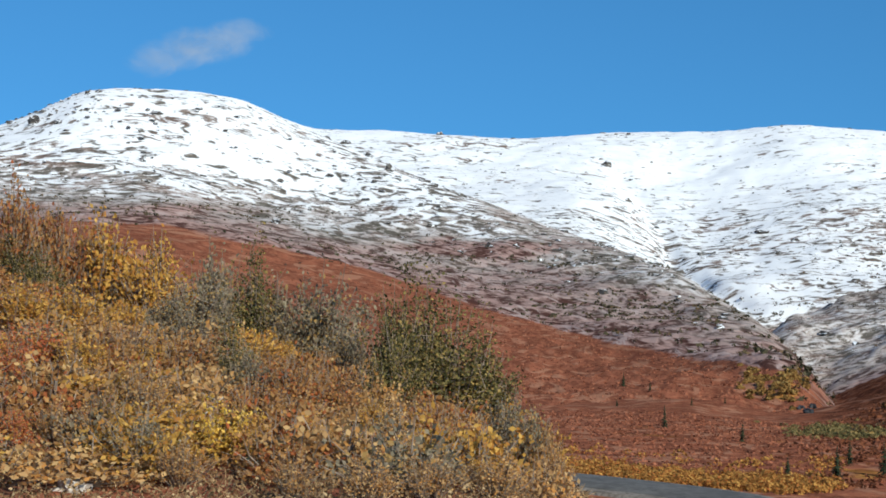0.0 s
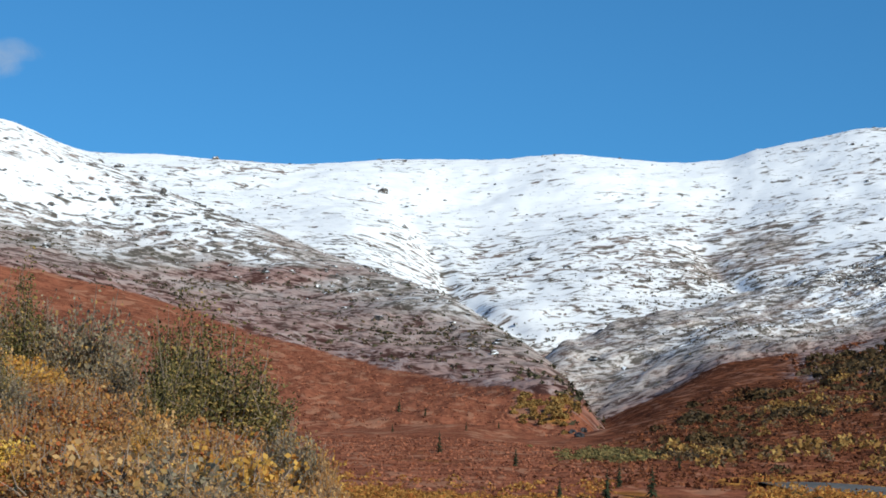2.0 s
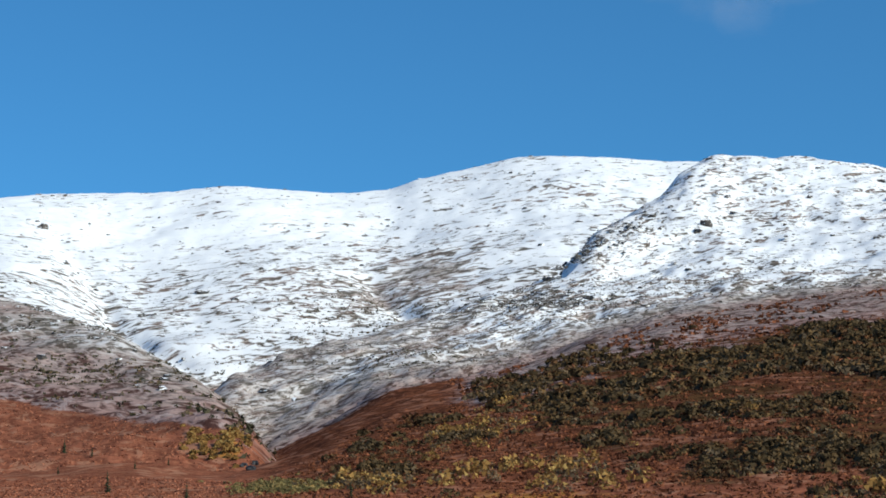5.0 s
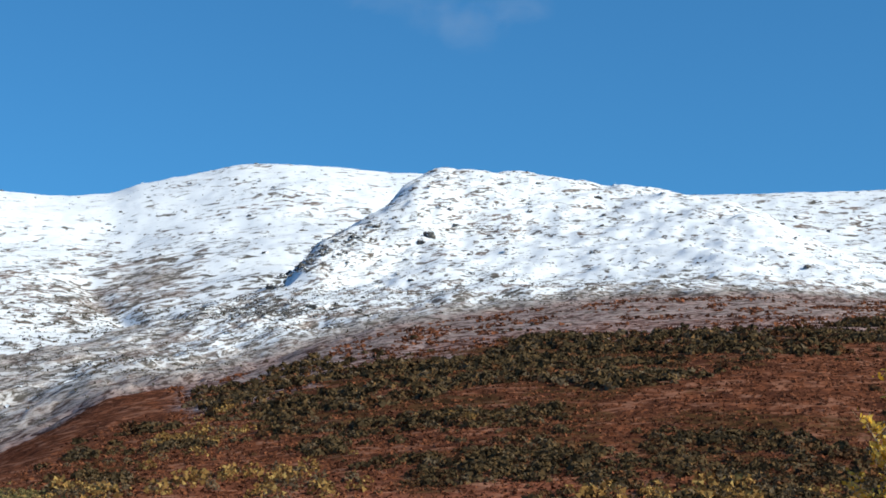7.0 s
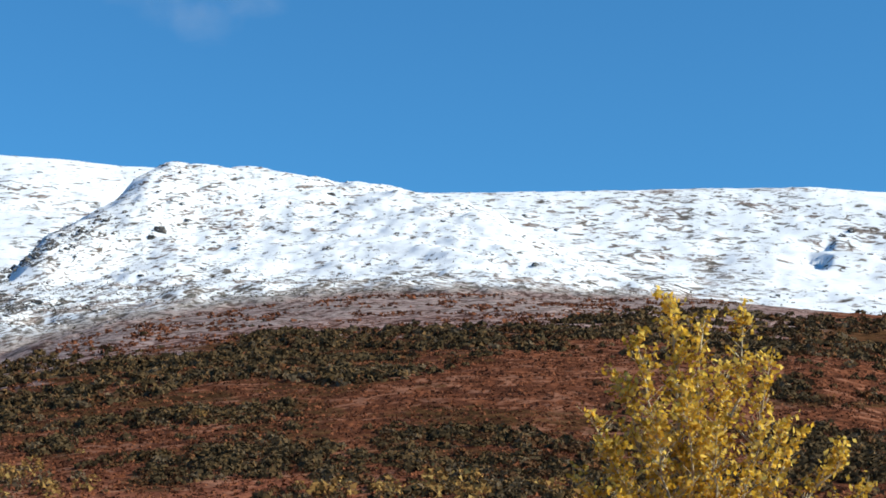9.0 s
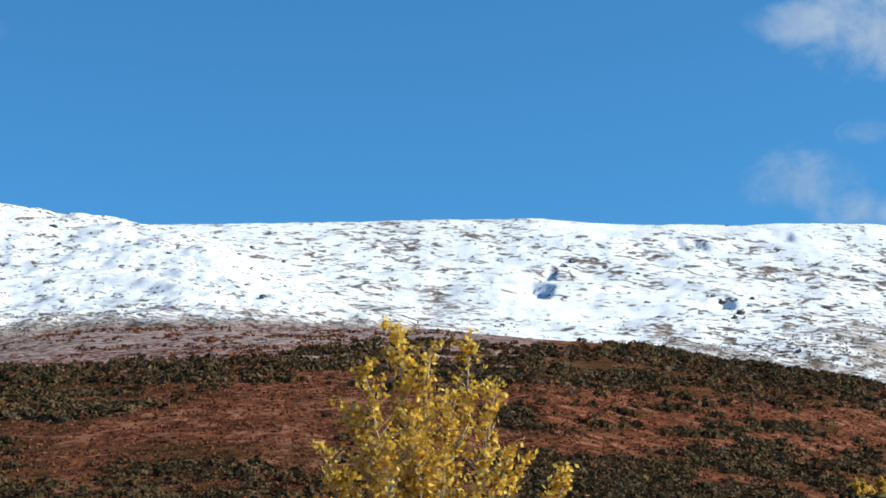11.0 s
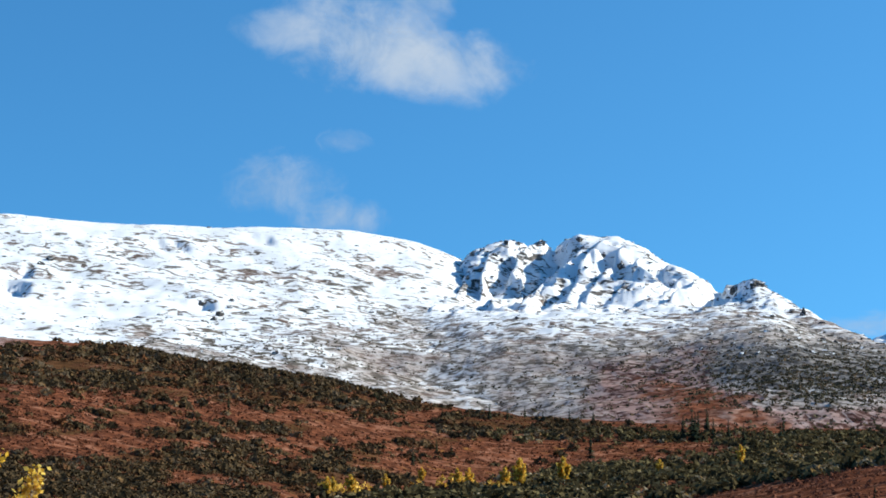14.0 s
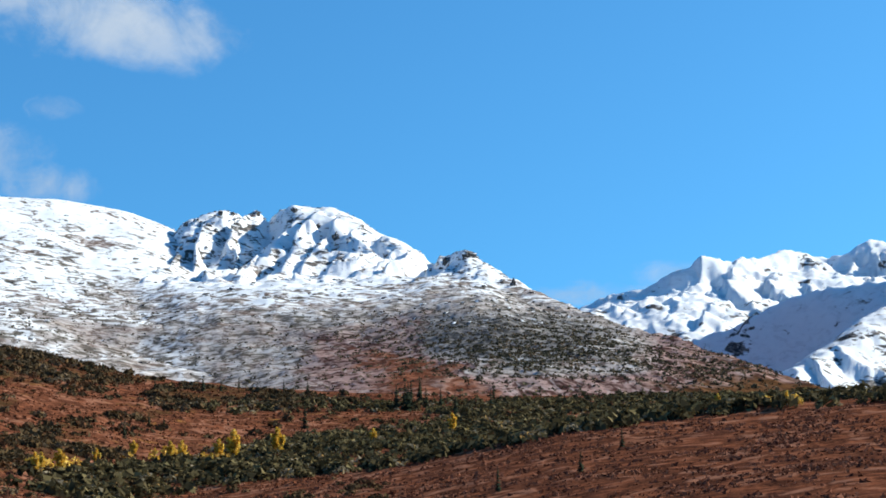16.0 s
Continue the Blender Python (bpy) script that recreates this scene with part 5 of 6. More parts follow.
def plant(kind, at, h, w):
    """Sets a shrub of that kind: the first two are built, later ones are copies."""
    leaf, n, size, twigs, label = KINDS[kind]
    have = made.setdefault(kind, [])
    if len(have) < 2:
        have.append(shrub("shrub", at, leaf, label, n, size, twigs, (0.95, 0.4) if kind[:3] == "low" else (1.15, 1.5) if kind == "olive" else (0.95, 0.9)))
        have[-1].scale = (1, 1, 1)
        first = have[-1]
        first.matrix_basis = Matrix.Translation(at) @ Matrix.Diagonal((w, w, h, 1))
        made[first.name] = (w, h)
        return first
    src = have[int(rng.integers(0, 2))]
    sw, sh = made[src.name]
    return copy_thing(src, Matrix.Translation(at) @ Matrix.Rotation(float(rng.uniform(0, 6.28)), 4, "Z") @ Matrix.Diagonal((w / sw, w / sw, h / sh, 1)))


for az, e0, e1, wd, kind in BANK:
    p, r = lie(az, e0, 9, 34)
    r = min(r, 29.5)
    p = spot(az, r)
    plant(kind, p, max(0.35, float(rise(e1, r)) - p.z), r * math.tan(radians(wd)) / 1.15)
for k in range(170):
    az, r = rng.uniform(-18, 3.4), rng.uniform(12.8, 31)
    tone_ = fractal(np.array([az * 0.35]), np.array([r * 0.25]), 1.0, 2, 31)[0]
    if az > 3.2 and r > 24:
        continue
    pick = "low_rust" if tone_ > 0.34 else "low_gold" if tone_ < -0.42 else "low_grey" if tone_ < -0.27 else "low_tan"
    plant(pick, spot(az, r), rng.uniform(0.22, 0.55), rng.uniform(0.6, 1.3))

# stones on the bank: heading, elevation, width and height
for i, (az, el, w, h, m, label) in enumerate([(-12.3, -7.64, 0.34, 0.13, PALE_STONE, "small pale flat stone lying on the bank"), (-4.0, -6.4, 0.34, 0.2, GREY_STONE, "blue-grey boulder half hidden in the brush"),
                                           (-3.5, -6.75, 0.2, 0.12, GREY_STONE, "blue-grey boulder half hidden in the brush")]):
    p, r = lie(az, el, 8, 34)
    boulder("stone", p, w, h, label, 60 + i, None, m)
# near-black boulders added to stand for the shadowed stream cut
for i, (az, el, w, h) in enumerate([(12.1, -4.5, 1.6, 1.0), (12.35, -4.62, 2.2, 1.1), (12.5, -4.45, 1.4, 1.2)]):
    p, r = lie(az, el, 120, 560)
    boulder("stream_boulder", p, w, h, "very dark boulder for the shadowed stream cut", 70 + i, None, DARK_STONE)

def dead_branch(a, b, thick):
    """A bleached dead branch: a bent tapering stem with a few side twigs, its foot in the ground."""
    ob = thing("dead_branch", a, "thin bleached dead branch sticking out of the brush", "branch", "dead branches on the bank")
    d = np.array(b - a)
    t = np.linspace(0, 1, 8)[:, None]
    line = t * d + np.stack([0.05 * np.sin(4 * t[:, 0]), 0.04 * np.sin(3 * t[:, 0] + 1), 0.12 * t[:, 0] * (1 - t[:, 0])], 1) * np.linalg.norm(d)
    line[0, 2] -= 0.1
    w = thick * (1 - 0.75 * np.linspace(0, 1, 8))
    v, f = sticks(line[:-1], line[1:], w[:-1], w[1:], 6)
    mesh_object("stem", v, f, DEAD_WOOD, True, ob)
    for k in (2, 4, 5, 6):
        end = line[k] + np.array([rng.normal(0, 0.12), rng.normal(0, 0.12), rng.uniform(0.05, 0.2)])
        v, f = sticks(line[k:k + 1], end[None], w[k] * 0.5, 0.002, 4)
        mesh_object("side_twig", v, f, DEAD_WOOD, True, ob)
    return ob


for a0, e0, a1, e1, thick, up in [(-9.0, -5.95, -7.2, -4.75, 0.016, 0.35), (-10.4, -6.75, -9.5, -5.3, 0.014, 0.3), (-9.3, -6.3, -8.6, -5.6, 0.010, 0.2), (-13.2, -4.4, -11.9, -3.6, 0.012, 0.3)]:
    p, r0 = lie(a0, e0, 9, 30)
    tip = heading(a1, e1, r0 + 0.6)
    tip.z = max(tip.z, gz(a1, r0 + 0.6) + up)
    dead_branch(p, tip, thick)

# dry grass and litter on the bank
n = 11000
az, r = rng.uniform(-19, 7, n), 10.5 + 20 * rng.uniform(0, 1, n) ** 1.3
z = gz_many(az, r)
a = np.stack([r * np.sin(np.radians(az)), r * np.cos(np.radians(az)), z - 0.02], 1)
b = a + np.stack([rng.normal(0, 0.10, n), rng.normal(0, 0.10, n), rng.uniform(0.02, 0.13, n)], 1)
v, f = sticks(a, b, 0.006, 0.0015)
tagged(mesh_object("dry_grass", v, f, STRAW, False), "matted dry straw-coloured grass on the bank", "grass", kind="stuff")
n = 30000
az, r = rng.uniform(-19, 7, n), 10.5 + 20 * rng.uniform(0, 1, n) ** 1.2
c = np.stack([r * np.sin(np.radians(az)), r * np.cos(np.radians(az)), gz_many(az, r) + rng.uniform(0.01, 0.12, n)], 1)
v, f = leaf_quads(c, 0.032, 0.3)
tagged(mesh_object("leaf_litter", v, f, LITTER, False), "fallen brown and tan leaves covering the bank", "litter", kind="stuff")


# the golden aspen below the overlook
A_AZ, A_R = 46.0, 21.0
foot = spot(A_AZ, A_R, 0.05)


def tip_of(az, el, r):
    return tuple(heading(az, el, r) - foot)


aspen("aspen_tree", foot,
      [((0, 0, 0), tip_of(45.02, 1.20, 21.0)), (tip_of(45.73, -8.29, 21.0), tip_of(46.16, 0.63, 21.2)),
       (tip_of(45.83, -8.83, 21.0), tip_of(47.46, 1.00, 20.8)), (tip_of(45.54, -7.00, 21.0), tip_of(43.88, -0.05, 20.7)),
       (tip_of(45.26, -6.45, 21.0), tip_of(43.20, -1.24, 21.2)), (tip_of(44.88, -6.64, 21.0), tip_of(42.33, -2.70, 20.6)),
       (tip_of(46.20, -5.50, 21.0), tip_of(46.86, -0.98, 21.4)), (tip_of(47.23, -5.11, 21.0), tip_of(48.32, -0.77, 20.6)),
       (tip_of(47.14, -6.96, 21.0), tip_of(48.72, -2.84, 21.3)), (tip_of(46.76, -7.71, 21.0), tip_of(49.28, -3.05, 20.8)),
       (tip_of(46.57, -8.45, 21.0), tip_of(50.75, -3.55, 20.9)), (tip_of(46.57, -8.81, 21.0), tip_of(51.60, -4.78, 21.1)),
       (tip_of(45.26, -7.38, 21.0), tip_of(42.98, -3.67, 20.3)), (tip_of(45.07, -8.12, 21.0), tip_of(41.75, -4.63, 20.9)),
       (tip_of(45.82, -6.62, 21.0), tip_of(45.54, -1.56, 20.2)), (tip_of(46.39, -7.35, 21.0), tip_of(46.57, -3.06, 20.1)),
       (tip_of(45.45, -7.37, 21.0), tip_of(44.40, -2.52, 20.0)), (tip_of(46.20, -8.09, 21.0), tip_of(47.98, -3.60, 20.2)),
       (tip_of(45.07, -8.85, 21.0), tip_of(43.17, -4.99, 20.3))],
      "young aspen with bright yellow autumn leaves and pale stems", 8300, 0.078, "", 0.05, 0.44, 0.04)


# ---------------------------------------------------------------- brush on the hill
n = 74000
az, r = rng.uniform(11.5, 72, n), np.exp(rng.uniform(np.log(150.0), np.log(725.0), n))
r = np.minimum(r, along(az, R_CREST) - rng.uniform(0, 8, n))
z = gz_many(az, r)
el = np.degrees(np.arctan2(z - EYE[2], r))
x, y = r * np.sin(np.radians(az)), r * np.cos(np.radians(az))
dense = thicket(az, el)
grain = fractal(x, y, 26, 4, 71)
odds = dense * np.clip(0.42 + 0.16 * sm(az, 33, 36) + 0.25 * sm(az, 43, 47) * sm(el, -2, -1) + 1.3 * grain, 0, 1) * (1 - 0.4 * sm(-el, 2.0, 3.4) * (1 - sm(az, 33, 36))) * (1 - 0.55 * sm(-el, 3.9, 4.5) * (1 - sm(az, 36, 40)) * sm(az, 22, 26)) + 0.06 * (grain > 0.1) * np.maximum(sm(along(az, E_CREST) - el, 0.9, 1.4), sm(az, 43, 46))
odds = odds * sm(along(az, E_CREST) - el, 0.08 - 0.08 * sm(az, 33, 40), 0.62 - 0.27 * sm(az, 31, 38) - 0.3 * sm(az, 42, 47)) * sm(az, 11.5, 16.5)
top_band = (1 - sm(along(az, E_CREST) - el, 0.55, 1.15)) * sm(az, 43, 47) * np.maximum(sm(along(az, E_CREST) - el, 0.12, 0.35), sm(az, 51, 54)) * (1 - sm(az, 60, 64))
odds = np.maximum(odds, top_band * np.clip(0.75 + 0.7 * grain, 0, 1)) * np.maximum(sm(r, 185, 215), sm(az, 18, 20))
pick = rng.uniform(0, 1, n) < odds
at, size = np.stack([x, y, z], 1)[pick], (1.0 + 3.2 * rng.uniform(0, 1, pick.sum()) ** 1.6) * (0.4 + 0.0012 * r[pick])
kind = rng.uniform(0, 1, len(at)) + 0.25 * grain[pick]
m1 = kind > 0.42
m2 = ~m1 & (kind < 0.24)
m3 = ~m1 & ~m2
near = np.hypot(at[:, 0], at[:, 1]) < 290
for m, blades, leaf in ((near, 46, 0.23), (~near, 25, 0.36)):
    clumps("brown_brush", at[m2 & m], size[m2 & m] * 1.1, BROWN_LEAF, "brown leafless brush among the willow thickets", "brush", blades, leaf)
    clumps("willow_thicket", at[m1 & m], size[m1 & m] * 1.2, DARK_LEAF, "dark green-brown willow thickets patching the hillside", "brush", blades, leaf)
    clumps("birch_thicket", at[m3 & m], size[m3 & m] * 1.1, HILL_GREY, "withered grey-green brush among the willow thickets", "brush", blades, leaf)

# the willow belt along the far stream and its upper fringe
n = 22000
az, r = rng.uniform(53, 90, n), rng.uniform(250, 640, n)
z = gz_many(az, r)
el = np.degrees(np.arctan2(z - EYE[2], r))
edge = along(az, [(53, -6.2), (64.6, -5.38), (68.3, -4.86), (72.2, -4.55), (77.9, -3.47), (81.7, -3.02), (86.9, -2.47), (90, -2.2)])
x, y = r * np.sin(np.radians(az)), r * np.cos(np.radians(az))
grain = fractal(x, y, 22, 3, 99)
up = el - edge
belt = sm(up, -0.02, 0.10) * (1 - sm(up, along(az, [(53, 0.9), (66, 0.95), (72, 1.3), (78, 1.0), (84, 0.5), (90, 0.25)]) * (1 + 0.25 * grain),
                               along(az, [(53, 1.4), (66, 1.2), (72, 1.7), (78, 1.3), (84, 0.7), (90, 0.4)])))
belt = belt + 0.8 * np.exp(-((el - along(az, [(53, -9), (64, -2.4), (70, -2.4), (76, -2.55), (84, -2.4), (90, -2.3)])) / 0.17) ** 2) * sm(az, 64, 68)
pick = rng.uniform(0, 1, n) < np.clip(belt, 0, 1) * np.clip(0.75 + 0.7 * grain, 0.1, 1)
at, size = np.stack([x, y, z], 1)[pick], rng.uniform(1.8, 4.6, pick.sum())
u = rng.uniform(0, 1, len(at))
clumps("streamside_willow", at[u > 0.16], size[u > 0.16], BELT_LEAF, "dense dark willow belt along the stream below the peak", "brush", 18, 0.37, 0.95)
clumps("streamside_birch", at[u <= 0.16], size[u <= 0.16] * 0.8, GREY_LEAF, "paler grey-green brush in the streamside belt", "brush", 24, 0.3, 0.9)

# golden brush: by the road, on the lower hill and round the far trees
GOLDEN = [(20.2, -3.71, 0.6, 0.6), (21.1, -2.94, 0.8, 0.5), (19.1, -4.39, 0.6, 0.5), (19.8, -4.28, 0.6, 0.5), (21.3, -4.33, 0.8, 0.4),
          (21.2, -2.86, 0.6, 0.4), (19.3, -3.78, 0.8, 0.4), (23.6, -2.68, 0.6, 0.23), (25.5, -3.44, 0.25, 0.3),
          (23.3, -4.75, 0.6, 0.4), (34.1, -2.28, 0.3, 0.2), (28.8, -2.77, 0.4, 0.15), (16.5, -5.3, 1.5, 0.25), (25.5, -5.1, 3.0, 0.3), (36, -5.2, 6.0, 0.3)]
n = 20000
az, r = rng.uniform(13, 44, n), rng.uniform(150, 480, n)
z = gz_many(az, r)
el = np.degrees(np.arctan2(z - EYE[2], r))
dense = sum(np.exp(-((az - a) / w) ** 2 - ((el - e) / h) ** 2) for a, e, w, h in GOLDEN)
pick = rng.uniform(0, 1, n) < np.clip(dense, 0, 1) * np.clip(0.11 + 0.5 * fractal(r * np.sin(np.radians(az)), r * np.cos(np.radians(az)), 18, 2, 44), 0, 1)
at = np.stack([r * np.sin(np.radians(az)), r * np.cos(np.radians(az)), z], 1)[pick]
tone_ = rng.uniform(0, 1, len(at))
clumps("golden_willow", at[tone_ < 0.45], rng.uniform(1.1, 3.8, (tone_ < 0.45).sum()), HILL_GOLD, "scattered golden-leaved willow bushes on the lower hillside", "brush", 34, 0.2, 1.0, 0.8)
clumps("withered_willow", at[tone_ >= 0.45], rng.uniform(1.0, 2.6, (tone_ >= 0.45).sum()), HILL_GREY, "withered grey-brown willow bushes on the lower hillside", "brush", 34, 0.2, 1.0, 0.8)
n = 3000
az = rng.uniform(0, 13.5, n)
r = np.where(rng.uniform(0, 1, n) < 0.7, along(az, VERGE) + rng.uniform(6.2, 15, n), along(az, VERGE) + rng.uniform(16, 30, n))
keep = rng.uniform(0, 1, n) < np.clip(0.55 + 0.9 * fractal(r * np.sin(np.radians(az)), r * np.cos(np.radians(az)), 14, 3, 15), 0.05, 1)
az, r = az[keep], r[keep]
at = np.stack([r * np.sin(np.radians(az)), r * np.cos(np.radians(az)), gz_many(az, r)], 1)
clumps("roadside_brush", at, rng.uniform(0.6, 1.9, len(at)), OCHRE_LEAF, "low ochre brush along the road", "brush", 34, 0.17, 0.8)

n = 420
az, el = rng.normal(13.4, 0.75, n), rng.normal(-5.2, 0.10, n)
at = np.array([lie(a, e, 130, 420)[0] for a, e in zip(az, el)])
clumps("green_willow", at, rng.uniform(0.7, 1.5, n), GREEN_LEAF, "low patch of willow still green by the stream", "brush", 18, 0.3, 0.7)

# heath tufts over the red slopes and the brown moor
n = 126000
az, r = rng.uniform(10.5, 90, n), np.exp(rng.uniform(np.log(62), np.log(700), n))
z = gz_many(az, r)
moor = (r < along(az, [(10, 0), (57, 0), (58, 330), (66, 300), (90, 300)])) & (az > 58)
rim = along(az, E_CREST) - np.degrees(np.arctan2(z - EYE[2], r))
lines = (fractal(az * 0.8, rim * 9, 1.0, 3, 52) > 0.08) & (rim < 1.2) & (az > 19) & (az < 47)
sel = ((rng.uniform(0, 1, n) < sm(rim, 0.6, 1.4)) | lines | (az > 52)) & ((np.abs(r - along(az, VERGE)) > 6.5) | (az > 36)) & (r < along(az, R_CREST) - 3) & (rng.uniform(0, 1, n) < sm(az, 10.5, 15)) & ((r > 160) | (az > 58) | ((az < 20) & (r < 150) & (r > 125)))
sel = sel & (~moor | (rng.uniform(0, 1, n) < np.clip(0.45 + 0.8 * fractal(r * np.sin(np.radians(az)), r * np.cos(np.radians(az)), 9, 3, 51), 0.08, 1)))
at = np.stack([r * np.sin(np.radians(az)), r * np.cos(np.radians(az)), z], 1)
size = rng.uniform(0.35, 1.0, n) * (0.5 + 0.0016 * r) * np.where(lines, 1.5, 1.0)
clumps("heath", at[sel & ~moor], size[sel & ~moor], TUFT, "rust-red dwarf heath covering the slopes", "heath", 3, 0.8, 0.4)
clumps("moor_heath", at[sel & moor], size[sel & moor], MOOR_TUFT, "dark red-brown dwarf birch heath on the moor", "heath", 3, 0.8, 0.4)
n = 7000
az, r = rng.uniform(-4, 13.5, n), rng.uniform(150, 262, n)
sel = np.abs(r - along(az, VERGE)) > 7
az, r = az[sel], r[sel]
at = np.stack([r * np.sin(np.radians(az)), r * np.cos(np.radians(az)), np.array([float(top_z(a, np.array([b]))[0]) for a, b in zip(az, r)])], 1)
clumps("flat_heath", at, rng.uniform(0.25, 0.6, len(at)), PALE_HEATH, "pale rusty heath on the flat beyond the road", "heath", 3, 0.75, 0.3)
# withered brush before the far bend of the road
n = 460
az = rng.uniform(18.2, 26, n)
r = along(az, [(16.8, 152), (19, 156), (20.5, 158), (22.4, 155.5), (25, 146), (26, 142)]) + rng.uniform(-7, 1.5, n)
r = np.where((rng.uniform(0, 1, n) < 0.25) & (az < 19.6), rng.uniform(156, 168, n), r)
at = np.stack([r * np.sin(np.radians(az)), r * np.cos(np.radians(az)), gz_many(az, r)], 1)
clumps("bend_brush", at, rng.uniform(0.9, 2.2, n), OCHRE_LEAF, "withered tan brush beside the road bend", "brush", 30, 0.16, 1.2, 0.8)

# spruces: heading, elevation of the foot, height in degrees
SPRUCES = [(7.6, -5.29, 0.77), (10.2, -5.65, 0.68), (6.2, -3.93, 0.48), (7.1, -4.06, 0.35), (8.5, -4.51, 0.31), (13.3, -6.78, 1.16), (13.7, -6.29, 0.87),
           (11.7, -6.85, 0.68), (14.8, -6.6, 1.16), (6.0, -4.62, 0.27), (9.6, -4.41, 0.27), (11.7, -6.64, 0.48), (15.7, -5.57, 0.35), (56.9, -1.52, 0.5),
           (65.7, -1.85, 0.54), (66.9, -1.8, 0.42), (68.4, -1.97, 0.46), (69.2, -2.02, 0.46), (69.1, -3.2, 0.9), (63.1, -3.4, 0.55), (64.4, -3.01, 0.39)]
SPRUCES += [(66.3, -1.9, 0.42), (72.7, -2.37, 0.54), (73.0, -2.3, 0.58), (73.7, -2.55, 0.48), (79.8, -3.98, 0.77), (64.1, -1.8, 0.39), (57.5, -2.33, 0.29),
            (75.5, -2.3, 0.39), (63.9, -2.99, 0.48), (72.2, -2.56, 0.58), (72.5, -2.56, 0.66), (72.6, -2.62, 0.69), (73.2, -2.57, 0.54), (74.2, -2.77, 0.54),
            (78.4, -4.76, 0.77), (75.6, -5.38, 0.87), (67.5, -1.92, 0.35), (62.4, -1.09, 0.31), (75.4, -2.6, 0.48), (77.9, -2.52, 0.35), (61.4, -0.95, 0.25)]
spruces = []
for i, (az, el, h) in enumerate(SPRUCES):
    p, r = lie(az, el, 60, 760)
    tall = max(1.6, r * math.tan(radians(h))) * (1.45 if 71 < az < 78 and el > -3 else 1)
    if len(spruces) < 3:
        s = spruce("spruce_tree", p, "small dark spruce standing on the open tundra", "scattered spruces")
        s.matrix_basis = Matrix.Translation(p) @ Matrix.Diagonal((tall, tall, tall, 1))
        spruces.append((s, tall))
    else:
        src, st = spruces[i % 3]
        copy_thing(src, Matrix.Translation(p) @ Matrix.Rotation(i * 1.7, 4, "Z") @ Matrix.Diagonal((tall / st, tall / st, tall / st, 1)))

# small golden aspens in the belt: heading, elevation of the foot, height in degrees
ASPENS = [(60.2, -4.56, 0.8), (60.4, -4.48, 0.7), (61.0, -4.46, 0.77), (64.6, -4.18, 0.66), (65.0, -4.19, 0.69), (66.2, -4.26, 0.77), (66.7, -4.3, 1.12),
          (68.2, -4.15, 1.0), (63.4, -4.04, 0.58), (74.1, -3.44, 0.69), (85.3, -2.55, 0.5), (83.0, -2.6, 0.46), (71.4, -3.78, 0.58), (62.2, -4.3, 0.6)]
small = []
for i, (az, el, h) in enumerate(ASPENS):
    p, r = lie(az, el, 60, 760)
    tall = r * math.tan(radians(h))
    if len(small) < 2:
        w = tall * 0.15
        low = (0, 0, tall * 0.2)
        tips = [((0, 0, 0), (0, 0, tall)), (low, (w, 0.1, tall * 0.8)), (low, (-w, 0.2, tall * 0.74)), (low, (0.3, w, tall * 0.7)), (low, (-0.2, -w, tall * 0.82)), (low, (w * 0.8, -w * 0.5, tall * 0.55))]
        small.append((aspen("aspen_tree", p, tips, "small golden aspen standing among dark willows", 1300, tall * 0.085, "golden aspens in the belt", tall * 0.012, tall * 0.15, tall * 0.02), tall))
    else:
        src, st = small[i % 2]
        copy_thing(src, Matrix.Translation(p) @ Matrix.Rotation(i * 2.1, 4, "Z") @ Matrix.Diagonal((1.1 * tall / st, 1.1 * tall / st, tall / st, 1)))

# golden bushes round the small aspens: heading, elevation of the foot, width in metres
at, size = [], []
for az, el, w in [(60.1, -4.45, 3.0), (60.4, -4.4, 3.0), (60.95, -4.4, 3.2), (61.5, -4.3, 1.8), (63.2, -4.15, 1.8), (64.2, -4.2, 3.2), (64.6, -4.22, 4.0), (64.95, -4.2, 3.2), (65.7, -4.3, 2.4),
                  (66.1, -4.4, 3.4), (66.4, -4.35, 2.6), (67.1, -4.3, 2.0), (70.3, -3.9, 1.8), (74.6, -3.5, 1.8), (83.3, -2.65, 2.0), (84.6, -2.55, 1.8), (85.5, -2.6, 2.2)]:
    at.append(lie(az, el + 0.1, 60, 760)[0])
    size.append(w * 1.6)
clumps("golden_birch", np.array(at), np.array(size), YELLOW_LEAF, "rounded yellow bushes at the edge of the willow belt", "brush", 60, 0.2, 1.0, 0.7)

# ---------------------------------------------------------------- rocks on the mountains: heading, elevation, width and height in degrees
CRAGS = [(-13.7, 4.44, 0.58, 0.42), (-9.8, 4.89, 0.54, 0.15), (-0.2, 4.45, 0.31, 0.19), (-1.9, 3.2, 0.42, 0.35), (-3.4, 4.08, 0.46, 0.19), (-2.6, 3.7, 0.31, 0.15),
         (10.7, 1.34, 0.58, 0.15), (5.5, 3.5, 0.5, 0.23), (8.8, 0.55, 0.5, 0.19), (-0.4, 2.7, 0.39, 0.17),
         # the outcrop at 22.8, 2.05 also stands for a blue shadow patch
         (-5.7, 1.34, 0.48, 0.19), (22.8, 2.05, 0.6, 0.2), (23.5, 2.4, 0.5, 0.25), (24.3, 3.0, 0.4, 0.2), (25.2, 3.45, 0.35, 0.18), (24.9, 2.9, 0.3, 0.15)]
CRAGS += [(65.45, 3.85, 0.3, 0.28), (66.3, 4.1, 0.34, 0.3), (67.55, 4.1, 0.3, 0.3), (68.8, 4.2, 0.45, 0.3), (69.6, 3.6, 0.3, 0.25), (65.0, 2.9, 0.3, 0.25), (66.0, 2.8, 0.35, 0.3)]
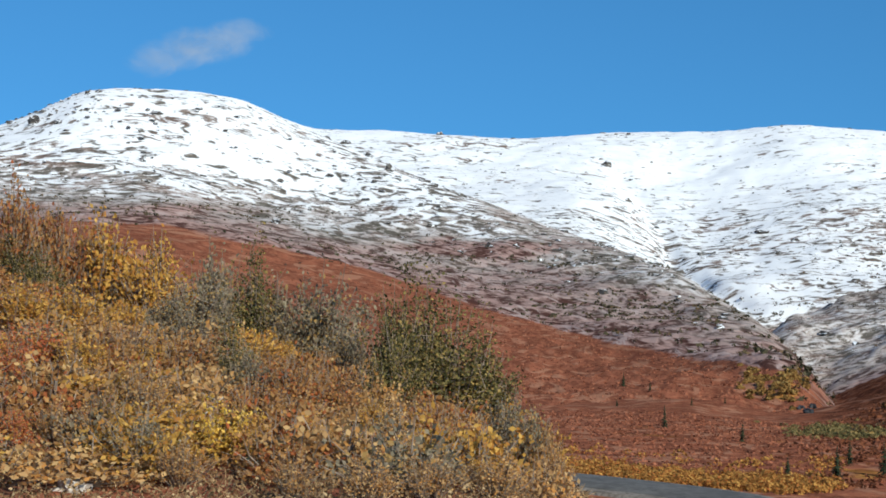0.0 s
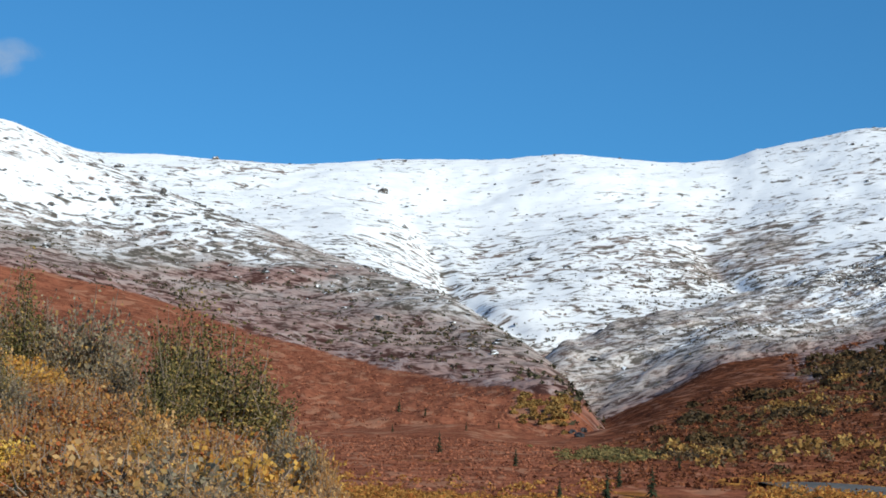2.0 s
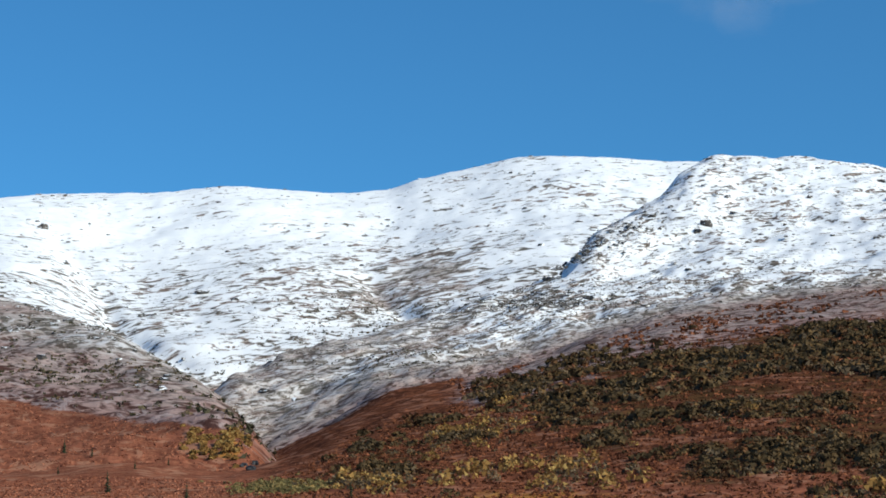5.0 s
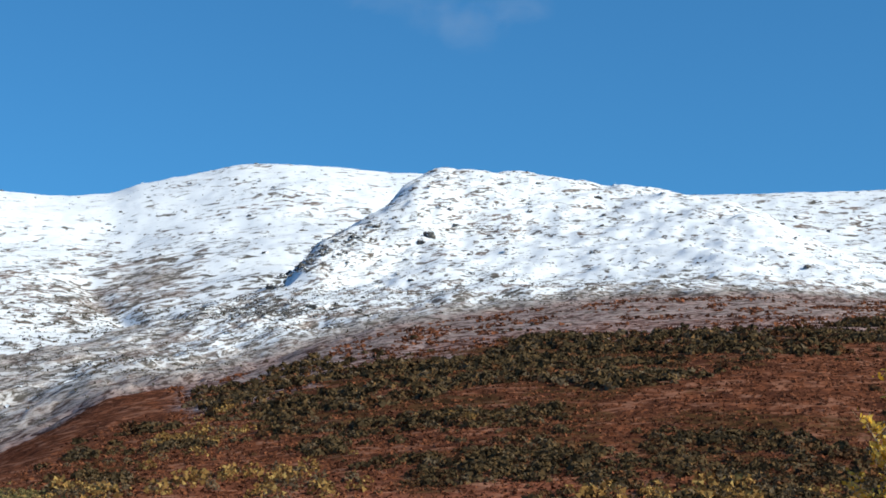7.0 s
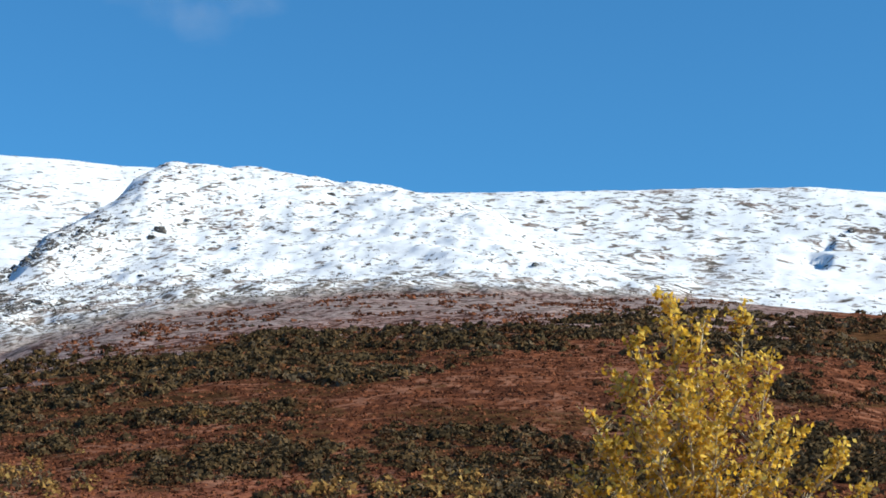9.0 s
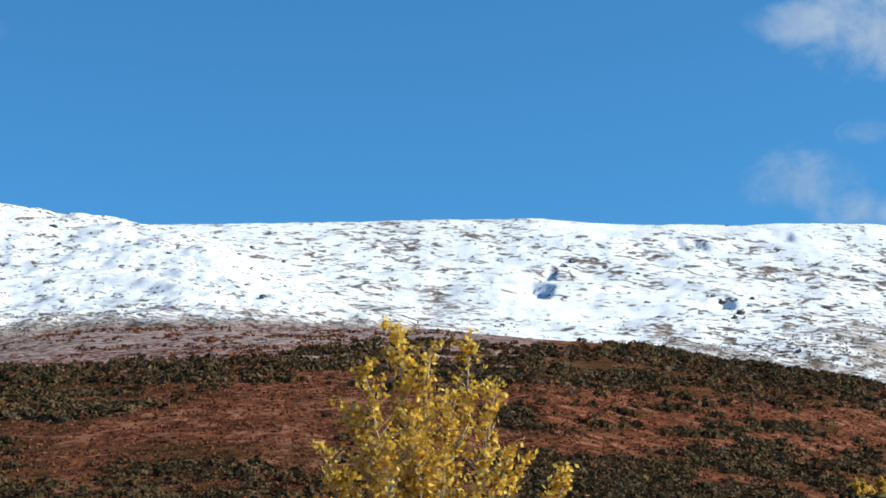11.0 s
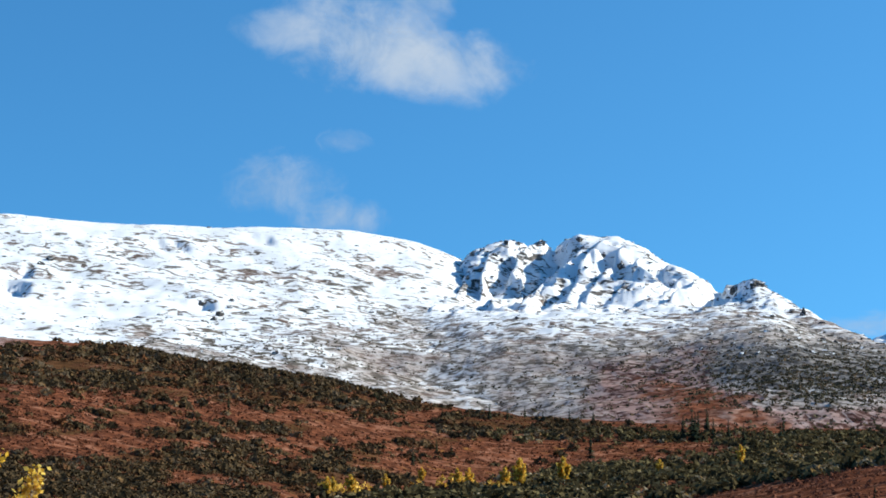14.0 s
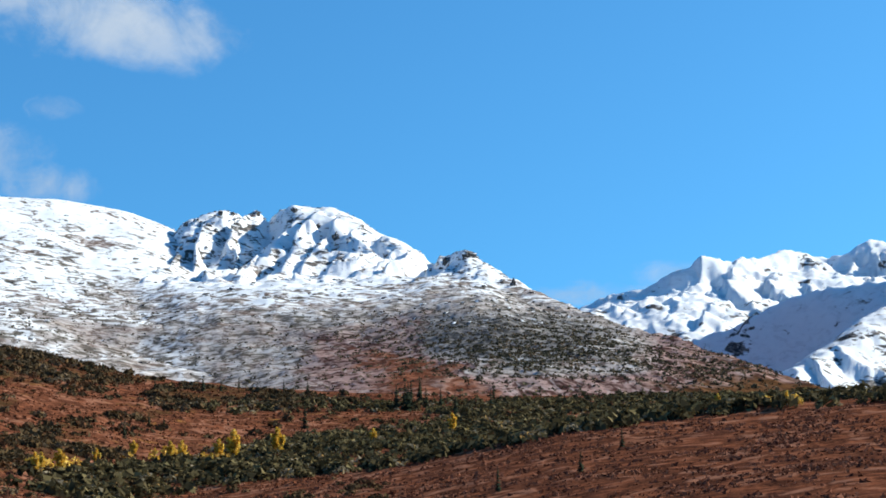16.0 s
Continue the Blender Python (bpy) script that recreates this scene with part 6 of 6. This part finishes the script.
CRAGS += [(26.0, 3.8, 0.35, 0.18), (26.6, 4.1, 0.3, 0.14), (27.8, 3.48, 0.5, 0.31), (27.5, 3.26, 0.42, 0.19), (33.5, 4.79, 0.35, 0.19),
          (33.4, 2.94, 0.39, 0.14), (31.2, 4.32, 0.27, 0.12), (34.8, 2.41, 0.23, 0.12), (51.0, 3.53, 0.39, 0.19), (50.7, 3.38, 0.35, 0.15), (56.6, 1.69, 0.42, 0.27),
          (56.4, 1.54, 0.23, 0.19), (56.0, 2.08, 0.42, 0.15), (57.0, 2.19, 0.27, 0.12)]
CRAGS += [(65.1, -0.44, 0.19, 0.15), (66.7, 4.1, 0.4, 0.2), (67.5, 4.1, 0.42, 0.23), (74.7, 2.6, 0.66, 0.31),
          (74.0, 2.42, 0.5, 0.27), (76.2, 1.59, 0.27, 0.31), (65.9, 3.7, 0.46, 0.27), (65.5, 3.2, 0.5, 0.31), (70.2, 3.25, 0.46, 0.39)]
for i, (az, el, w, h) in enumerate(CRAGS):
    w, h = (w * 0.55, h * 0.5) if 64.5 < az < 72 else (w * 0.8, h * 0.85)
    p, r = lie(az, el, 200)
    boulder("rock_outcrop", p, r * math.tan(radians(w)), r * math.tan(radians(h)), "dark jagged rock outcrop breaking through the snow", i + 1, owner(az, r))


# the broken rib that runs up the shoulder: small outcrops either side of its line
for i in range(44):
    t = float(rng.uniform(0, 1))
    az = 22.4 + 3.6 * t**1.3 + float(rng.normal(0, 0.16))
    el = float(np.interp(az, [22.4, 23.3, 24.2, 25.5, 27.3], [1.95, 2.45, 3.05, 3.75, 4.6])) + float(rng.normal(-0.08, 0.1))
    p, r = lie(az, el, 400, 1500)
    w = float(rng.uniform(0.12, 0.34)) * (1 - 0.4 * t)
    boulder("rock_outcrop", p, r * math.tan(radians(w)), r * math.tan(radians(w * 0.45)), "dark broken rocks of the rib poking through thin snow", 100 + i, owner(az, r))


def scatter_stones(name, sheet, weight, count, lo, hi, label, material=ROCK):
    """Stones strewn over a mountainside where weight says so, joined as stuff."""
    a, r, z, _ = sheet
    a2 = np.broadcast_to(a[:, None], r.shape)
    el = np.degrees(np.arctan2(z - EYE[2], r))
    w = np.clip(weight(a2, el), 0, None) * r * np.gradient(r, axis=1)
    w = (w / w.sum()).ravel()
    k = rng.choice(len(w), count, p=w)
    rr = r.ravel()[k] + rng.uniform(-4, 4, count)
    aa = a2.ravel()[k]
    c = np.stack([rr * np.sin(np.radians(aa)), rr * np.cos(np.radians(aa)), z.ravel()[k]], 1)
    s = lo + (hi - lo) * rng.uniform(0, 1, count) ** 3
    cube = np.array([(-1, -1, -0.5), (1, -1, -0.5), (1, 1, -0.5), (-1, 1, -0.5), (-0.6, -0.7, 0.6), (0.7, -0.5, 0.5), (0.5, 0.7, 0.7), (-0.7, 0.5, 0.45)]) * 0.5
    v = cube[None] * (1 + rng.normal(0, 0.25, (count, 8, 3))) * s[:, None, None] * np.stack([rng.uniform(0.8, 1.8, count), rng.uniform(0.8, 1.4, count), rng.uniform(0.5, 0.9, count)], 1)[:, None, :]
    t = rng.uniform(0, 6.28, count)
    x = v[:, :, 0] * np.cos(t)[:, None] - v[:, :, 1] * np.sin(t)[:, None]
    y = v[:, :, 0] * np.sin(t)[:, None] + v[:, :, 1] * np.cos(t)[:, None]
    v = np.stack([x, y, v[:, :, 2]], 2) + c[:, None, :]
    q = np.array([(0, 1, 5, 4), (1, 2, 6, 5), (2, 3, 7, 6), (3, 0, 4, 7), (4, 5, 6, 7)])
    f = (q[None] + np.arange(count)[:, None, None] * 8).reshape(-1, 4)
    return tagged(mesh_object(name, v.reshape(-1, 3), f, material, False), label, "rocks", kind="stuff")


scatter_stones("spur_stones", LEFT, lambda a, e: (a < 10) * (e > along(a, SNOW_LOW) + 0.1) * (0.15 + patch(a, e, -1, 3.0, 4, 0.5) + patch(a, e, 4, 0.6, 4, 0.6) + patch(a, e, -12, 4.8, 3, 0.6)),
               2200, 0.7, 4.2, "dark stones strewn over the snowy spur")
scatter_stones("ridge_stones", RIDGE, lambda a, e: 0.12 * (e > crest_el(a) + 1.0) + 4 * patch(a, e, 25.0, 3.2, 1.0, 0.3) + 3 * patch(a, e, 26.2, 3.9, 0.8, 0.25) + 4 * patch(a, e, 22.2, 0.95, 2.2, 0.4) + 3 * patch(a, e, 23.6, 2.6, 0.9, 0.4)
               + 0.5 * patch(a, e, 28.2, 5.1, 1.4, 0.5) + patch(a, e, 27.7, 3.5, 0.7, 0.3), 2400, 0.7, 3.2, "dark stones and brush along the rocky rib")
scatter_stones("mountain_stones", MIDDLE, lambda a, e: (e > -1) * (0.3 + patch(a, e, 20.5, 5.2, 3, 0.5) + 1.2 * patch(a, e, 57, 1.8, 4, 0.5) + patch(a, e, 9.5, 1.0, 3, 0.8) + patch(a, e, 46.5, 2.3, 1.5, 0.5)),
               3000, 0.9, 5.5, "dark stones showing through the snow of the broad mountain")
scatter_stones("peak_stones", PEAKS, lambda a, e: (e > 0.3) * (0.15 + 2 * patch(a, e, 66.5, 3.4, 1.5, 0.7) + patch(a, e, 70, 3.2, 1.5, 0.7) + 2 * patch(a, e, 74.6, 2.4, 0.9, 0.4) + patch(a, e, 76, 0.3, 3, 0.8)),
               2400, 0.8, 5.0, "dark broken rock on the peak and its knob")


def scatter_brush(name, sheet, weight, count, lo, hi, material, label, blades=6, height=0.8):
    """Low scrub strewn over a mountainside where weight says so, joined as stuff."""
    a, r, z, _ = sheet
    a2 = np.broadcast_to(a[:, None], r.shape)
    el = np.degrees(np.arctan2(z - EYE[2], r))
    w = np.clip(weight(a2, el, r), 0, None) * np.gradient(r, axis=1)
    w = (w / w.sum()).ravel()
    k = rng.choice(len(w), count, p=w)
    i, j = np.divmod(k, r.shape[1])
    j2 = np.minimum(j + 1, r.shape[1] - 1)
    t = rng.uniform(0, 1, count)
    rr, zz = r[i, j] * (1 - t) + r[i, j2] * t, z[i, j] * (1 - t) + z[i, j2] * t
    aa = np.radians(a[i])
    at = np.stack([rr * np.sin(aa), rr * np.cos(aa), zz], 1) + rng.uniform(-0.3, 0.3, (count, 3)) * [1, 1, 0]
    return clumps(name, at, rng.uniform(lo, hi, count), material, label, "brush", blades, 0.5, height)


scatter_brush("spur_scrub", LEFT, lambda a, e, r: 0.25 * patch(a, e, 11.7, -3.3, 0.8, 0.7) + (a > -15) * (e > along(a, RED_TOP)) * (0.10 * (e < along(a, SNOW_LOW) + 0.8) + patch(a, e, 1.0, 0.2, 5.0, 0.30) + patch(a, e, 6.5, -1.3, 3.0, 0.45)
                                                  + 0.6 * patch(a, e, -8, 1.7, 6, 0.25)), 1900, 1.0, 3.2, SCRUB, "dark dwarf scrub between thin snow on the spur")
scatter_brush("tundra_heath", LEFT, lambda a, e, r: (a > -10) * (e < along(a, RED_TOP) - 0.05) * (r < 720), 18000, 0.5, 1.5, PALE_HEATH, "pale rusty heath on the lower spur", 2, 0.3)
scatter_brush("bank_willow", LEFT, lambda a, e, r: patch(a, e, 11.2, -3.8, 0.9, 0.35) * (a < 12.5), 190, 0.8, 2.2, HILL_GOLD, "dull golden willows on the slope above the stream", 40, 1.0)
scatter_brush("ridge_scrub", RIDGE, lambda a, e, r: 0.05 * (e < crest_el(a) + 1.6) + patch(a, e, 21.8, 0.9, 2.6, 0.45) + 0.5 * patch(a, e, 16.5, -0.9, 3.0, 0.4) + 0.25 * patch(a, e, 30, 1.5, 8, 0.35),
              5000, 0.5, 1.7, SCRUB, "dark scrub on the snow-powdered shoulder")
scatter_brush("peak_scrub", PEAKS, lambda a, e, r: (a > 64) * (0.10 * (e < 0.8) + 1.3 * patch(a, e, 77.3, -0.7, 3.0, 0.8) + 0.4 * patch(a, e, 73, -0.2, 4, 0.6) + 0.9 * patch(a, e, 82.5, -1.4, 2.6, 0.5)),
              8200, 1.0, 3.6, SCRUB, "dark dwarf scrub on the slopes below the peak")
scatter_brush("valley_scrub", MIDDLE, lambda a, e, r: (e < 1.6) * (e > -2) * (0.04 + patch(a, e, 16.5, 0.6, 2.5, 0.6) + 0.5 * patch(a, e, 12, -1.3, 3, 0.4) + 0.7 * patch(a, e, 59, 0.2, 5, 0.8)),
              2600, 1.2, 3.6, SCRUB, "dark scrub in the snowy valley heads")


# ---------------------------------------------------------------- clouds: heading, elevation, half-width and half-height in degrees, density
def cloud(puffs, label, far=4650.0):
    """A cloud of overlapping, bulging veils of vapour."""
    a0, e0 = puffs[0][0], puffs[0][1]
    ob = thing("cloud", heading(a0, e0, far), label, "cloud")
    for i, (a, e, w, h, thick) in enumerate(puffs):
        nu, nv = 25, 17
        u, v = np.meshgrid(np.linspace(-1, 1, nu), np.linspace(-1, 1, nv), indexing="ij")
        d = np.sqrt(u * u + v * v)
        rr = far + i * 35 - 90 * np.clip(1 - d * d, 0, 1) + 14 * fractal(u * 3 + i, v * 3, 1.0, 3, i)
        az, el = np.radians(a + u * w * 1.45), np.radians(e + v * h * 1.45)
        p = np.stack([rr * np.sin(az), rr * np.cos(az), EYE[2] + rr * np.tan(el)], -1).reshape(-1, 3) - np.array(ob.location)
        part_ = mesh_object("puff", p, grid_faces(nu, nv), GLOW_VAPOUR, True, ob)
        set_layers(part_, dense=np.clip(1.15 - 2.1 * d * d, -2.5, 1.15).ravel(), thick=thick)
    return ob


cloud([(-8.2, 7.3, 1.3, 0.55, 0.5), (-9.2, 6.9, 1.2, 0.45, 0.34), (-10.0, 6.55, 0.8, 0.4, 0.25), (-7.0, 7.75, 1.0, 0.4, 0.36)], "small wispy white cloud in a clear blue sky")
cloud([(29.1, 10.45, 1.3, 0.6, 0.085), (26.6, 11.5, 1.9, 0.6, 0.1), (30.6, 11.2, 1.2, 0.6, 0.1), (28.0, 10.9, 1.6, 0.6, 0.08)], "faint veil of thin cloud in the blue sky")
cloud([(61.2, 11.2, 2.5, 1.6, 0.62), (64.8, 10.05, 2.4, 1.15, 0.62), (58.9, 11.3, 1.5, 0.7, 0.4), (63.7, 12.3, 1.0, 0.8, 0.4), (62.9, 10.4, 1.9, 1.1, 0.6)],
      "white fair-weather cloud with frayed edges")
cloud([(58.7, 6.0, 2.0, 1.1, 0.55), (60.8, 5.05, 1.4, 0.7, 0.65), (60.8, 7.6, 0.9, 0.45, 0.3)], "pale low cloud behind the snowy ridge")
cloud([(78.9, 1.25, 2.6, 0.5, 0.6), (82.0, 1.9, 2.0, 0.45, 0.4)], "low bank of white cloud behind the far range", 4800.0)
